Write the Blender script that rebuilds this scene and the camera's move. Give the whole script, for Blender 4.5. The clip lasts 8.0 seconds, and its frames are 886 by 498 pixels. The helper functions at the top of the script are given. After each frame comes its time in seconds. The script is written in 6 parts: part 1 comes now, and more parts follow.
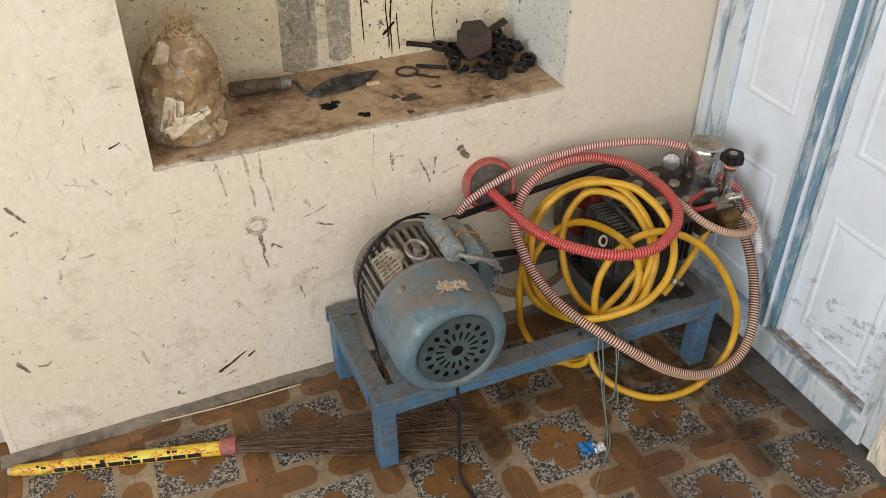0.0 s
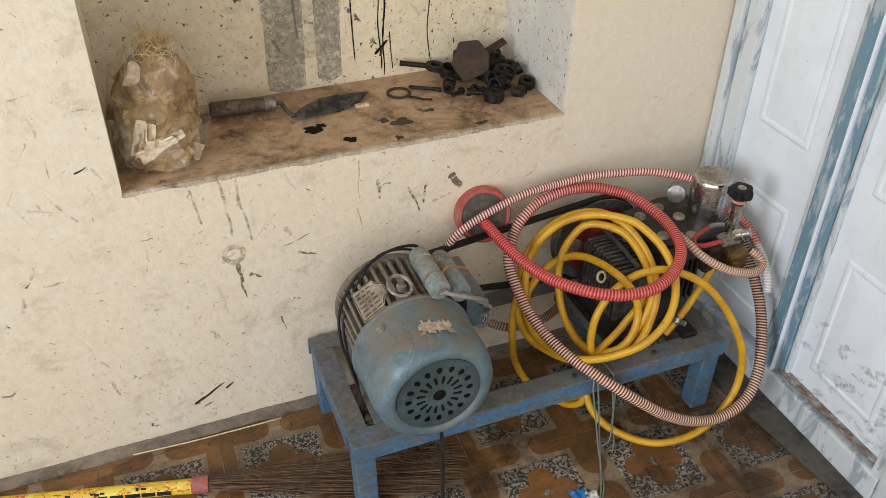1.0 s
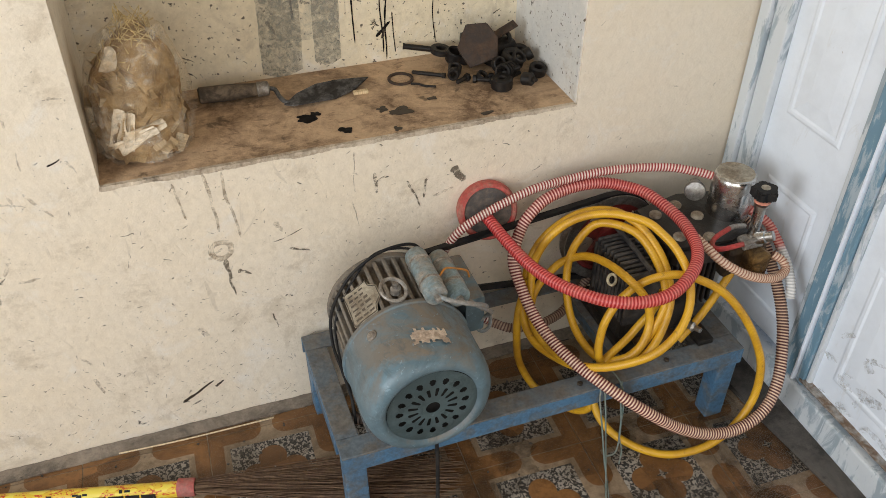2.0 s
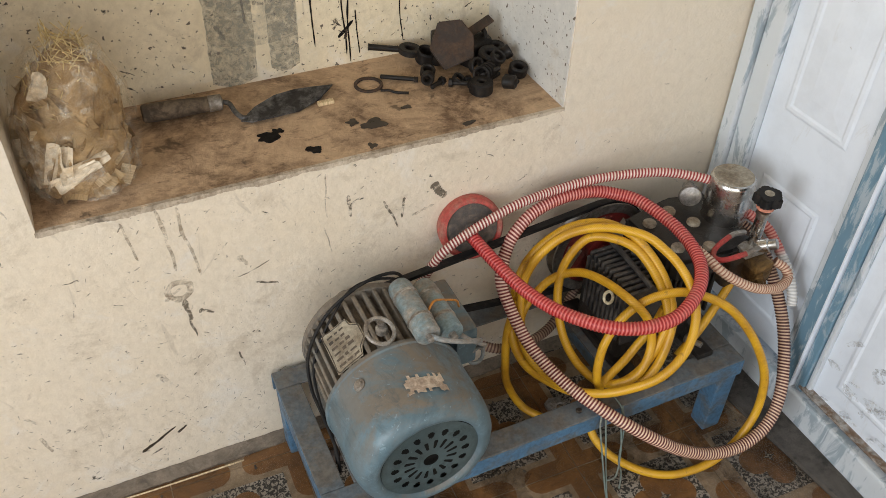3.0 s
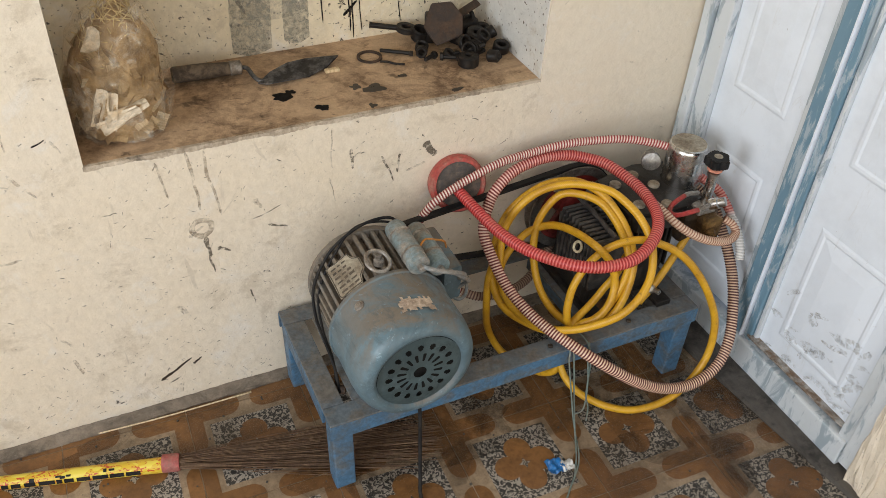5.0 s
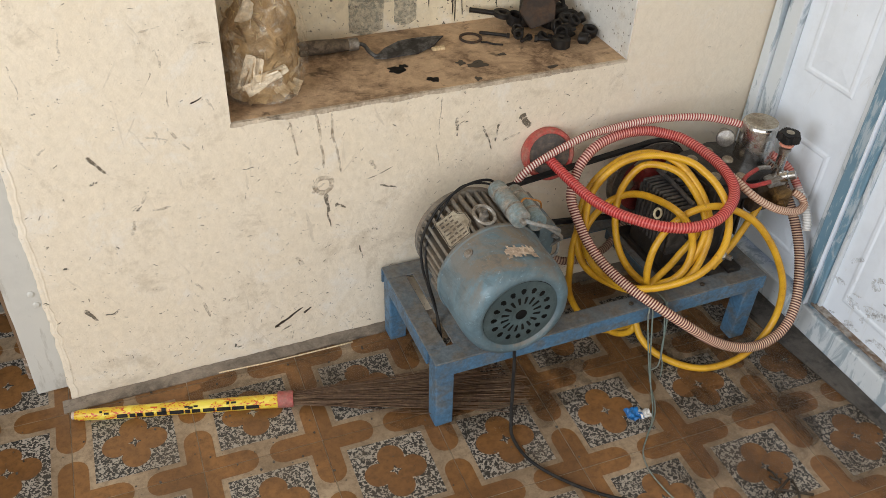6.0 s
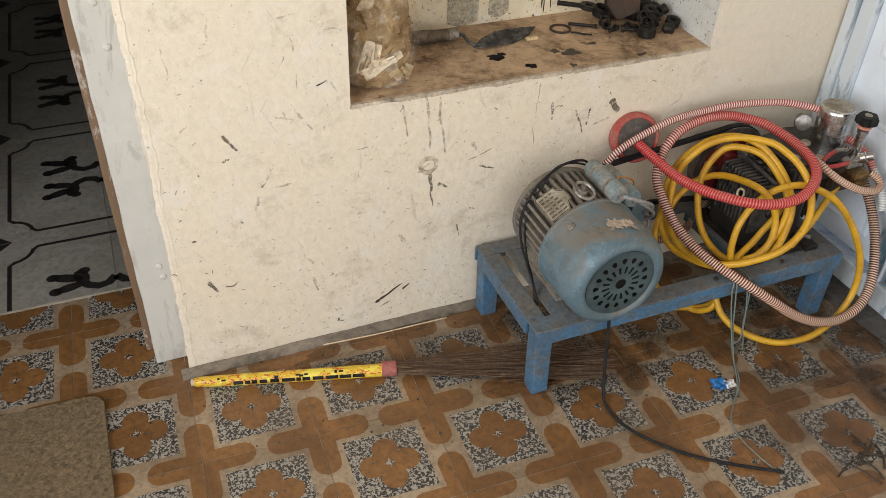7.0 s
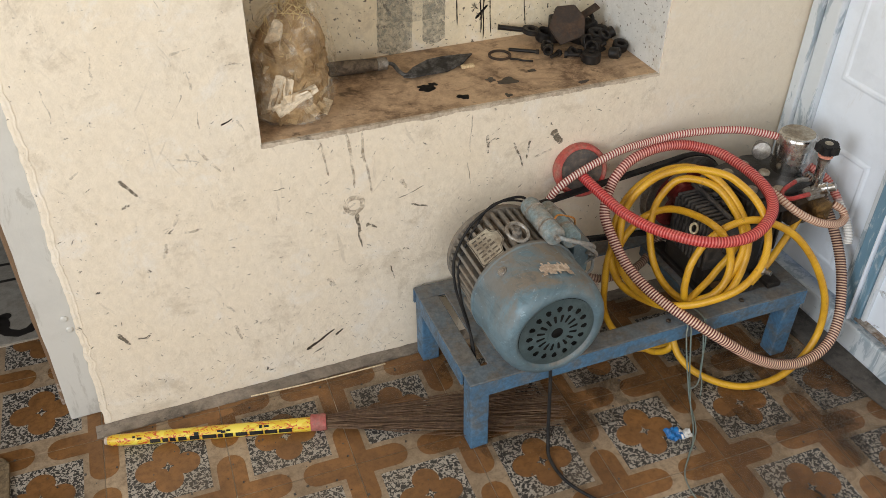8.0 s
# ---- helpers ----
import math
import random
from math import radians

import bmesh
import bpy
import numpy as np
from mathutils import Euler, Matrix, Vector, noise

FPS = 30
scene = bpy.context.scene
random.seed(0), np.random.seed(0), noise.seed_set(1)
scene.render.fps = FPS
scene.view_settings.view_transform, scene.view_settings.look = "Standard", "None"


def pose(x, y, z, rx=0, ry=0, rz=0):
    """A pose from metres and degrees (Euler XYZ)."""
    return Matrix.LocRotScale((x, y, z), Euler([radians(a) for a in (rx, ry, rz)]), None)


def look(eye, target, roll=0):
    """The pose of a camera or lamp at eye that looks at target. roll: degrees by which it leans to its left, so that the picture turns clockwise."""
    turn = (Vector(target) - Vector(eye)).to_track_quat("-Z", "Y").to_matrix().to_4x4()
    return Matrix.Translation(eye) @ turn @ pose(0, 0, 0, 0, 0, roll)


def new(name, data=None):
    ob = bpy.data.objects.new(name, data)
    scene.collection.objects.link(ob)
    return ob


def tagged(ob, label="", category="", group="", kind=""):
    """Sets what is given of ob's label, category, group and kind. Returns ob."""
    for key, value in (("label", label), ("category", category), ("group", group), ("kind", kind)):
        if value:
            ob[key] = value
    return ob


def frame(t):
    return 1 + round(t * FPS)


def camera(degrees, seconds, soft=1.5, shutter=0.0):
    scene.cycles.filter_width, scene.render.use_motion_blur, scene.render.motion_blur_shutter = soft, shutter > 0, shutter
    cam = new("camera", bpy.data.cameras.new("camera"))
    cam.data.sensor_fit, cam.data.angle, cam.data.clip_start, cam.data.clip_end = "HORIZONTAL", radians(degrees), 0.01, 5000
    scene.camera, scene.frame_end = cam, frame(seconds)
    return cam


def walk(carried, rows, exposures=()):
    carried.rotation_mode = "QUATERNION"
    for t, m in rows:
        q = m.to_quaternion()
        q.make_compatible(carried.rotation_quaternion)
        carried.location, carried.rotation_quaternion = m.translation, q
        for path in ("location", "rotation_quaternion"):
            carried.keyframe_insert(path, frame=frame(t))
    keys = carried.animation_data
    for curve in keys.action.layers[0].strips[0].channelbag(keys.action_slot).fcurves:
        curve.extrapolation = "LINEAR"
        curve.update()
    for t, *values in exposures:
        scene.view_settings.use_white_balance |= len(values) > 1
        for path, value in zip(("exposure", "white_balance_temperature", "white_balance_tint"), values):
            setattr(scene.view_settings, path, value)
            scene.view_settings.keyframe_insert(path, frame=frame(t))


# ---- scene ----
cam = camera(54.7, 8.0, soft=0.6)
PATH = [
    (0, (-1.187, -1.496, 1.466), (-0.541, -0.02, 0.28), 0.3),
    (0.5, (-1.139, -1.449, 1.455), (-0.485, 0.036, 0.287), 0.1),
    (1, (-1.088, -1.411, 1.458), (-0.476, 0.083, 0.278), 0.8),
    (1.5, (-1.004, -1.382, 1.445), (-0.482, 0.129, 0.243), 0.1),
    (2.8, (-0.999, -1.153, 1.446), (-0.365, 0.225, 0.143), 1.7),
    (3, (-1.012, -1.107, 1.439), (-0.349, 0.252, 0.129), 1.8),
    (3.5, (-1.022, -1.019, 1.427), (-0.261, 0.266, 0.096), 3.2),
    (4, (-1.02, -1.023, 1.422), (-0.244, 0.245, 0.084), 3.6),
    (4.2, (-1.038, -1.06, 1.426), (-0.272, 0.232, 0.105), 3.5),
    (5.3, (-1.149, -1.413, 1.478), (-0.464, -0.017, 0.219), 3.3),
    (5.5, (-1.174, -1.447, 1.478), (-0.499, -0.037, 0.231), 3.2),
    (6, (-1.34, -1.466, 1.482), (-0.69, -0.044, 0.235), 3.1),
    (6.5, (-1.506, -1.496, 1.481), (-0.874, -0.055, 0.246), 2.5),
    (7, (-1.557, -1.528, 1.481), (-0.943, -0.071, 0.256), 2.0),
    (7.5, (-1.486, -1.519, 1.467), (-0.883, -0.05, 0.252), 1.5),
    (8, (-1.346, -1.45, 1.46), (-0.742, 0.027, 0.254), 0.8),
]
walk(cam, [(t, look(eye, target, roll)) for t, eye, target, roll in PATH])

# ---- world and light ----
world = bpy.data.worlds.new("sky")
scene.world = world
world.use_nodes = True
wn = world.node_tree
sky = wn.nodes.new("ShaderNodeTexSky")
sky.sky_type, sky.sun_disc = "NISHITA", False
sky.sun_elevation, sky.sun_rotation = radians(48), radians(200)
wn.links.new(sky.outputs[0], wn.nodes["Background"].inputs[0])
wn.nodes["Background"].inputs[1].default_value = 0.12


def area_lamp(name, eye, target, size, size_y, power, colour):
    data = bpy.data.lights.new(name, "AREA")
    data.shape, data.size, data.size_y, data.energy, data.color = "RECTANGLE", size, size_y, power, colour
    ob = new(name, data)
    ob.matrix_world = look(eye, target)
    return ob


# daylight through the wide opening behind the visitor and the window in the side wall
area_lamp("daylight_opening", (-1.35, -2.58, 1.50), (-1.35, 0, 0.8), 2.2, 1.75, 20, (1.0, 0.94, 0.86))
area_lamp("daylight_window", (-3.18, -1.6, 1.5), (0, -1.2, 0.9), 1.3, 1.5, 70, (0.90, 0.94, 0.97))


# ---- materials ----
def ramp(nt, src, stops):
    r = nt.nodes.new("ShaderNodeValToRGB")
    el = r.color_ramp.elements
    while len(el) < len(stops):
        el.new(0.5)
    for e, (p, c) in zip(el, stops):
        e.position = p
        e.color = (*c, 1) if len(c) == 3 else c
    nt.links.new(src, r.inputs[0])
    return r.outputs[0]


def grey(v):
    return (v, v, v)


def noise_tex(nt, vec, scale, detail=4, rough=0.55, distort=0.0, stretch=None):
    if stretch:
        mp = nt.nodes.new("ShaderNodeMapping")
        mp.inputs["Scale"].default_value = stretch
        nt.links.new(vec, mp.inputs[0])
        vec = mp.outputs[0]
    n = nt.nodes.new("ShaderNodeTexNoise")
    n.inputs["Scale"].default_value, n.inputs["Detail"].default_value = scale, detail
    n.inputs["Roughness"].default_value, n.inputs["Distortion"].default_value = rough, distort
    nt.links.new(vec, n.inputs["Vector"])
    return n.outputs["Fac"]


def mix(nt, fac, a, b, mode="MIX"):
    m = nt.nodes.new("ShaderNodeMix")
    m.data_type, m.blend_type = "RGBA", mode
    for sock, v in ((m.inputs[0], fac), (m.inputs[6], a), (m.inputs[7], b)):
        if isinstance(v, (int, float)):
            sock.default_value = v
        elif isinstance(v, tuple):
            sock.default_value = (*v, 1)
        else:
            nt.links.new(v, sock)
    return m.outputs[2]


def bump(nt, bsdf, height, strength, dist=0.002):
    b = nt.nodes.new("ShaderNodeBump")
    b.inputs["Strength"].default_value, b.inputs["Distance"].default_value = strength, dist
    nt.links.new(height, b.inputs["Height"])
    nt.links.new(b.outputs[0], bsdf.inputs["Normal"])


def base(name, rough=0.6, metal=0.0):
    m = bpy.data.materials.new(name)
    m.use_nodes = True
    nt = m.node_tree
    b = nt.nodes["Principled BSDF"]
    b.inputs["Roughness"].default_value, b.inputs["Metallic"].default_value = rough, metal
    tc = nt.nodes.new("ShaderNodeTexCoord")
    return m, nt, b, tc.outputs["Object"]


def worn(name, colour, dirt, rough=0.6, metal=0.0, scale=18.0, amount=0.5, bump_d=0.0006, fine=140.0, spec=0.5):
    """Paint, metal or rubber with dirt in patches, rubbed flecks and fine grain."""
    m, nt, b, vec = base(name, rough, metal)
    big = ramp(nt, noise_tex(nt, vec, scale, 9, 0.72, 0.4), [(0.50 - 0.13 * amount, grey(0)), (0.62 - 0.06 * amount, grey(0.9))])
    tone = noise_tex(nt, vec, fine, 5, 0.7)
    wide = noise_tex(nt, vec, 0.4 * scale, 4, 0.6)
    c1 = mix(nt, ramp(nt, tone, [(0.32, grey(0)), (0.68, grey(1))]), tuple(0.68 * v for v in colour), tuple(min(1, 1.3 * v) for v in colour))
    c2 = mix(nt, ramp(nt, tone, [(0.35, grey(0)), (0.65, grey(1))]), tuple(0.72 * v for v in dirt), tuple(min(1, 1.25 * v) for v in dirt))
    c = mix(nt, big, c1, c2)
    c = mix(nt, ramp(nt, wide, [(0.38, grey(0.32)), (0.55, grey(0))]), c, tuple(0.45 * v for v in dirt))
    fleck = ramp(nt, noise_tex(nt, vec, 3.2 * scale, 6, 0.75, 0.6), [(0.66, grey(0)), (0.69, grey(0.65 * amount))])
    c = mix(nt, fleck, c, tuple(min(1, 1.6 * v + 0.03) for v in dirt))
    nt.links.new(c, b.inputs["Base Color"])
    nt.links.new(ramp(nt, big, [(0, grey(rough)), (1, grey(min(1, rough + 0.3)))]), b.inputs["Roughness"])
    b.inputs["Specular IOR Level"].default_value = spec
    if bump_d:
        bump(nt, b, mix(nt, 0.5, tone, big), 0.6, bump_d)
    return m


def plaster(name, colour, tint, marks=0.5, dust=0.35, specks=0.4):
    """Old painted plaster: cloudy tone, small dark knocks, scratches, scuffs and specks."""
    m, nt, b, vec = base(name, 0.62)
    cloud = noise_tex(nt, vec, 3.2, 6, 0.62)
    c = mix(nt, ramp(nt, cloud, [(0.3, grey(0)), (0.72, grey(1))]), colour, tint)
    fine = noise_tex(nt, vec, 48, 8, 0.75)
    c = mix(nt, ramp(nt, fine, [(0.38, grey(0.0)), (0.75, grey(dust))]), c, tuple(0.70 * v for v in colour))
    # pale scrubbed patches
    pale = ramp(nt, noise_tex(nt, vec, 8, 7, 0.75, 0.6), [(0.55, grey(0)), (0.66, grey(0.5))])
    c = mix(nt, pale, c, (0.80, 0.76, 0.70))
    # brownish grazes
    gz = ramp(nt, noise_tex(nt, vec, 6.5, 9, 0.78, 0.3), [(0.545, grey(0)), (0.64, grey(0.5 * marks))])
    c = mix(nt, gz, c, (0.46, 0.37, 0.26))
    # scratches in two directions
    for turn, sc, th in ((28, 20, 0.705), (-38, 17, 0.71), (4, 15, 0.71)):
        rot = nt.nodes.new("ShaderNodeMapping")
        rot.inputs["Rotation"].default_value = (0, radians(turn), 0)
        nt.links.new(vec, rot.inputs[0])
        ln = ramp(nt, noise_tex(nt, rot.outputs[0], sc, 3, 0.6, 0.5, (3.0, 1, 0.42)), [(th - 0.02, grey(0)), (th + 0.03, grey(0.34 * marks))])
        c = mix(nt, ln, c, (0.38, 0.32, 0.25))
    # small dark knocks and specks
    kn = ramp(nt, noise_tex(nt, vec, 46, 5, 0.66, 0.8, (0.8, 1, 1.25)), [(0.675, grey(0)), (0.69, grey(marks))])
    c = mix(nt, kn, c, (0.06, 0.05, 0.04))
    sp = ramp(nt, noise_tex(nt, vec, 120, 2, 0.5, 0.3), [(0.715 - 0.05 * specks, grey(0)), (0.735 - 0.05 * specks, grey(min(1, 1.3 * specks)))])
    c = mix(nt, sp, c, (0.12, 0.095, 0.07))
    nt.links.new(c, b.inputs["Base Color"])
    hgt = mix(nt, 0.6, mix(nt, 0.5, noise_tex(nt, vec, 16, 8, 0.7), fine), kn, "SUBTRACT")
    bump(nt, b, hgt, 0.75, 0.006)
    return m


M = {}
M["wall"] = plaster("cream_wall_paint", (0.80, 0.69, 0.535), (0.81, 0.725, 0.60), 0.9, 0.5, 0.35)
M["wall_clean"] = plaster("smoother_cream_paint", (0.79, 0.68, 0.53), (0.80, 0.715, 0.59), 0.3, 0.28, 0.0)
M["niche"] = plaster("niche_wall_paint", (0.79, 0.67, 0.47), (0.81, 0.72, 0.55), 1.0, 0.7, 1.2)
M["reveal"] = plaster("grey_white_reveal", (0.66, 0.655, 0.63), (0.74, 0.72, 0.67), 1.0, 0.5, 1.0)
M["room"] = plaster("plain_room_paint", (0.52, 0.49, 0.43), (0.56, 0.52, 0.46), 0.2)
# dark tone that paints the back room's dimness into its walls and ceiling
M["dim"] = plaster("darkened_room_paint", (0.13, 0.13, 0.12), (0.16, 0.16, 0.14), 0.3)


def concrete(name, colour, dark, spots=0.8):
    m, nt, b, vec = base(name, 0.75)
    c = mix(nt, ramp(nt, noise_tex(nt, vec, 5.5, 10, 0.74, 0.9), [(0.40, grey(0)), (0.58, grey(1))]), dark, colour)
    c = mix(nt, ramp(nt, noise_tex(nt, vec, 30, 8, 0.78), [(0.46, grey(0)), (0.64, grey(0.7))]), c, tuple(min(0.8, 1.3 * v) for v in colour))
    c = mix(nt, ramp(nt, noise_tex(nt, vec, 42, 6, 0.75, 0.5, (0.6, 1.2, 1)), [(0.56, grey(0)), (0.64, grey(0.6))]), c, tuple(0.8 * v for v in dark))
    c = mix(nt, ramp(nt, noise_tex(nt, vec, 13, 5, 0.6, 0.4), [(0.61, grey(0)), (0.66, grey(spots))]), c, tuple(0.4 * v for v in dark))
    nt.links.new(c, b.inputs["Base Color"])
    bump(nt, b, noise_tex(nt, vec, 50, 9, 0.75), 0.9, 0.005)
    return m


M["sill"] = concrete("dusty_oiled_cement", (0.52, 0.355, 0.215), (0.155, 0.088, 0.046), 0.7)
M["cement"] = concrete("grey_cement", (0.30, 0.265, 0.225), (0.12, 0.105, 0.09))
M["darkcement"] = concrete("dark_dirty_cement", (0.10, 0.088, 0.076), (0.035, 0.031, 0.028), 0.6)


def tile_base(name, colour, dirt):
    """Old cement tile: the colour varies from tile to tile, with grime over all in world scale."""
    m, nt, b, vec = base(name, 0.42)
    geo = nt.nodes.new("ShaderNodeNewGeometry")
    pos = geo.outputs["Position"]
    info = nt.nodes.new("ShaderNodeObjectInfo")
    c = mix(nt, info.outputs["Random"], tuple(0.86 * v for v in colour), tuple(1.12 * v for v in colour))
    c = mix(nt, ramp(nt, noise_tex(nt, pos, 4.2, 9, 0.74, 0.5), [(0.42, grey(0)), (0.70, grey(0.9))]), c, dirt)
    c = mix(nt, ramp(nt, noise_tex(nt, pos, 60, 7, 0.78), [(0.45, grey(0)), (0.72, grey(0.75))]), c, tuple(0.7 * v for v in dirt))
    nt.links.new(c, b.inputs["Base Color"])
    nt.links.new(ramp(nt, noise_tex(nt, pos, 9, 5), [(0.3, grey(0.33)), (0.75, grey(0.62))]), b.inputs["Roughness"])
    bump(nt, b, noise_tex(nt, pos, 120, 4), 0.25, 0.0008)
    return m


def chips(name):
    """Black and white marble-chip ornament of the tile."""
    m, nt, b, vec = base(name, 0.42)
    geo = nt.nodes.new("ShaderNodeNewGeometry")
    pos = geo.outputs["Position"]
    n = noise_tex(nt, pos, 150, 1.6, 0.5, 1.1)
    c = ramp(nt, n, [(0.49, (0.034, 0.031, 0.028)), (0.535, (0.35, 0.315, 0.265))])
    c = mix(nt, ramp(nt, noise_tex(nt, pos, 4.2, 9, 0.74, 0.5), [(0.50, grey(0)), (0.76, grey(0.5))]), c, (0.15, 0.105, 0.065))
    nt.links.new(c, b.inputs["Base Color"])
    return m


M["tile"] = tile_base("tile_beige", (0.37, 0.275, 0.18), (0.15, 0.098, 0.056))
M["tile_brown"] = tile_base("tile_ochre_brown", (0.24, 0.112, 0.036), (0.11, 0.052, 0.02))
M["tile_chips"] = chips("tile_marble_chips")
M["grout"] = concrete("pale_grout", (0.46, 0.40, 0.32), (0.24, 0.19, 0.14), 0.3)


# ---- shape helpers ----
def mesh_of(bm, name):
    me = bpy.data.meshes.new(name)
    bm.to_mesh(me)
    bm.free()
    return me


def part(name, bm, material, parent=None, label="", smooth=False, m=None):
    """Links a bmesh as one mesh object, under a thing where one is given."""
    if smooth:
        for f in bm.faces:
            f.smooth = True
    bmesh.ops.recalc_face_normals(bm, faces=bm.faces)
    me = mesh_of(bm, name)
    for mat in material if isinstance(material, (list, tuple)) else [material]:
        me.materials.append(mat)
    if smooth:
        me.set_sharp_from_angle(angle=radians(40))
    ob = new(name, me)
    if parent:
        ob.parent = parent
    if m is not None:
        ob.matrix_basis = m
    if label:
        ob["label"] = label
    return ob


def thing(name, at, label, category, group="", kind=""):
    ob = new(name)
    ob.matrix_basis = at if isinstance(at, Matrix) else Matrix.Translation(at)
    ob.empty_display_size = 0.05
    return tagged(ob, label, category, group, kind)


def box(x0, x1, y0, y1, z0, z1, bevel=0.0, seg=2, bm=None, m=None):
    own = bmesh.new()
    bmesh.ops.create_cube(own, size=1)
    for v in own.verts:
        v.co = Vector((x0 + (v.co.x + 0.5) * (x1 - x0), y0 + (v.co.y + 0.5) * (y1 - y0), z0 + (v.co.z + 0.5) * (z1 - z0)))
    if bevel:
        bmesh.ops.bevel(own, geom=own.edges[:], offset=bevel, segments=seg, affect="EDGES", profile=0.6)
    return add(own, bm, m)


def add(own, bm=None, m=None):
    if m is not None:
        own.transform(m)
    if bm is None:
        return own
    me = mesh_of(own, "tmp")
    bm.from_mesh(me)
    bpy.data.meshes.remove(me)
    return bm


def rough_up(bm, amount, scale=30.0, seed=0.0):
    """Uneven, hand-made surfaces and worn edges."""
    for v in bm.verts:
        p = v.co * scale + Vector((seed, seed * 1.7, -seed))
        v.co += amount * noise.noise_vector(p)
    return bm


def lathe(profile, seg=32, bm=None, m=None, cap=True):
    """Turns (radius, height) pairs round the z axis."""
    own = bmesh.new()
    rings = []
    for r, h in profile:
        rings.append([own.verts.new((r * math.cos(2 * math.pi * k / seg), r * math.sin(2 * math.pi * k / seg), h)) for k in range(seg)])
    for a, b in zip(rings, rings[1:]):
        for k in range(seg):
            own.faces.new((a[k], a[(k + 1) % seg], b[(k + 1) % seg], b[k]))
    if cap:
        own.faces.new(rings[0][::-1])
        own.faces.new(rings[-1])
    return add(own, bm, m)


def prism(outline, z0, z1, bm=None, m=None):
    own = bmesh.new()
    a = [own.verts.new((x, y, z0)) for x, y in outline]
    b = [own.verts.new((x, y, z1)) for x, y in outline]
    own.faces.new(a[::-1])
    own.faces.new(b)
    for k in range(len(a)):
        own.faces.new((a[k], a[(k + 1) % len(a)], b[(k + 1) % len(a)], b[k]))
    return add(own, bm, m)


def glide(points, step, closed=False):
    """Evenly spaced points on a smooth curve through the given ones."""
    p = [Vector(q) for q in points]
    n = len(p)
    out = []
    for i in range(n if closed else n - 1):
        if closed:
            a, b, c, d = p[i - 1], p[i], p[(i + 1) % n], p[(i + 2) % n]
        else:
            b, c = p[i], p[i + 1]
            a = p[i - 1] if i else 2 * b - c
            d = p[i + 2] if i + 2 < n else 2 * c - b
        for k in range(16):
            t = k / 16
            out.append(0.5 * (2 * b + (c - a) * t + (2 * a - 5 * b + 4 * c - d) * t * t + (3 * b - a - 3 * c + d) * t ** 3))
    out.append(p[0] if closed else p[-1])
    arr = np.array([tuple(q) for q in out])
    s = np.r_[0, np.cumsum(np.linalg.norm(np.diff(arr, axis=0), axis=1))]
    u = np.linspace(0, s[-1], max(4, int(s[-1] / step)))
    return [Vector(q) for q in zip(*(np.interp(u, s, arr[:, k]) for k in range(3)))], s[-1]


def tube(points, radius, seg=10, step=0.008, pitch=0.0, rib=0.0, closed=False, bm=None, cap=True):
    """A hose or wire swept along a curve; with pitch and rib it carries a helical rib. Its UV runs along and round it."""
    pts, length = glide(points, step, closed)
    own = bmesh.new()
    uv = own.loops.layers.uv.new("UVMap")
    n = len(pts)
    t0 = (pts[1] - pts[0]).normalized()
    up = t0.orthogonal().normalized()
    rings, us = [], []
    for i, p in enumerate(pts):
        t = (pts[min(i + 1, n - 1)] - pts[max(i - 1, 0)]).normalized()
        up = (up - up.dot(t) * t).normalized()
        side = t.cross(up)
        u = i * length / (n - 1)
        ring = []
        for k in range(seg):
            w = 2 * math.pi * k / seg
            r = radius(u / length) if callable(radius) else radius
            if pitch:
                r += rib * (0.5 + 0.5 * math.cos(2 * math.pi * (u / pitch + k / seg)))
            ring.append(own.verts.new(p + r * (math.cos(w) * up + math.sin(w) * side)))
        rings.append(ring)
        us.append(u)
    for i in range(n - 1):
        for k in range(seg):
            f = own.faces.new((rings[i][k], rings[i][(k + 1) % seg], rings[i + 1][(k + 1) % seg], rings[i + 1][k]))
            f.smooth = True
            for lp, (a, c) in zip(f.loops, ((us[i], k), (us[i], k + 1), (us[i + 1], k + 1), (us[i + 1], k))):
                lp[uv].uv = (a, c / seg)
    if cap and not closed:
        own.faces.new(rings[0][::-1])
        own.faces.new(rings[-1])
    return add(own, bm)


def axis_y(x, y, z):
    """A pose that lays a turned shape's axis along the world's -y (towards the visitor)."""
    return pose(x, y, z, 90, 0, 0)


# ---- setting ----
CORNER_X, WALL_L, NL, NR, SILL, NB = 0.15, -1.54, -1.131, -0.237, 0.628, 0.30
TOP = 2.9


def structure(name, bm, material, label, category, smooth=False):
    return tagged(part(name, bm, material, None, "", smooth), label, category, "", "structure")


bm = box(-3.4, CORNER_X + 0.3, -3.5, 0.351, -0.12, -0.0015)
structure("floor", bm, M["grout"], "cement bed under old patterned cement tiles", "floor")
floor_ob = bpy.data.objects["floor"]

# the niche wall, 0.36 m thick, built of blocks round the opening
bm = bmesh.new()
box(WALL_L, NL, 0, 0.36, 0, TOP, bm=bm)
own = box(NL, NR, 0, 0.36, 0, SILL - 0.004)
add(own, bm)
box(NL, NR, 0, 0.36, 1.42, TOP, bm=bm)
wall_north = structure("wall_north", bm, M["wall"], "cream painted plaster wall with knocks, scuffs and stains", "wall")
part("wall_pier", box(NR, CORNER_X + 0.25, 0, 0.36, 0, TOP), M["wall_clean"], wall_north, "smoother cream paint beside the door")
part("niche_back", box(NL - 0.002, NR + 0.002, NB, 0.358, SILL - 0.01, 1.43), M["niche"], wall_north, "speckled cream plaster with black oil runs")
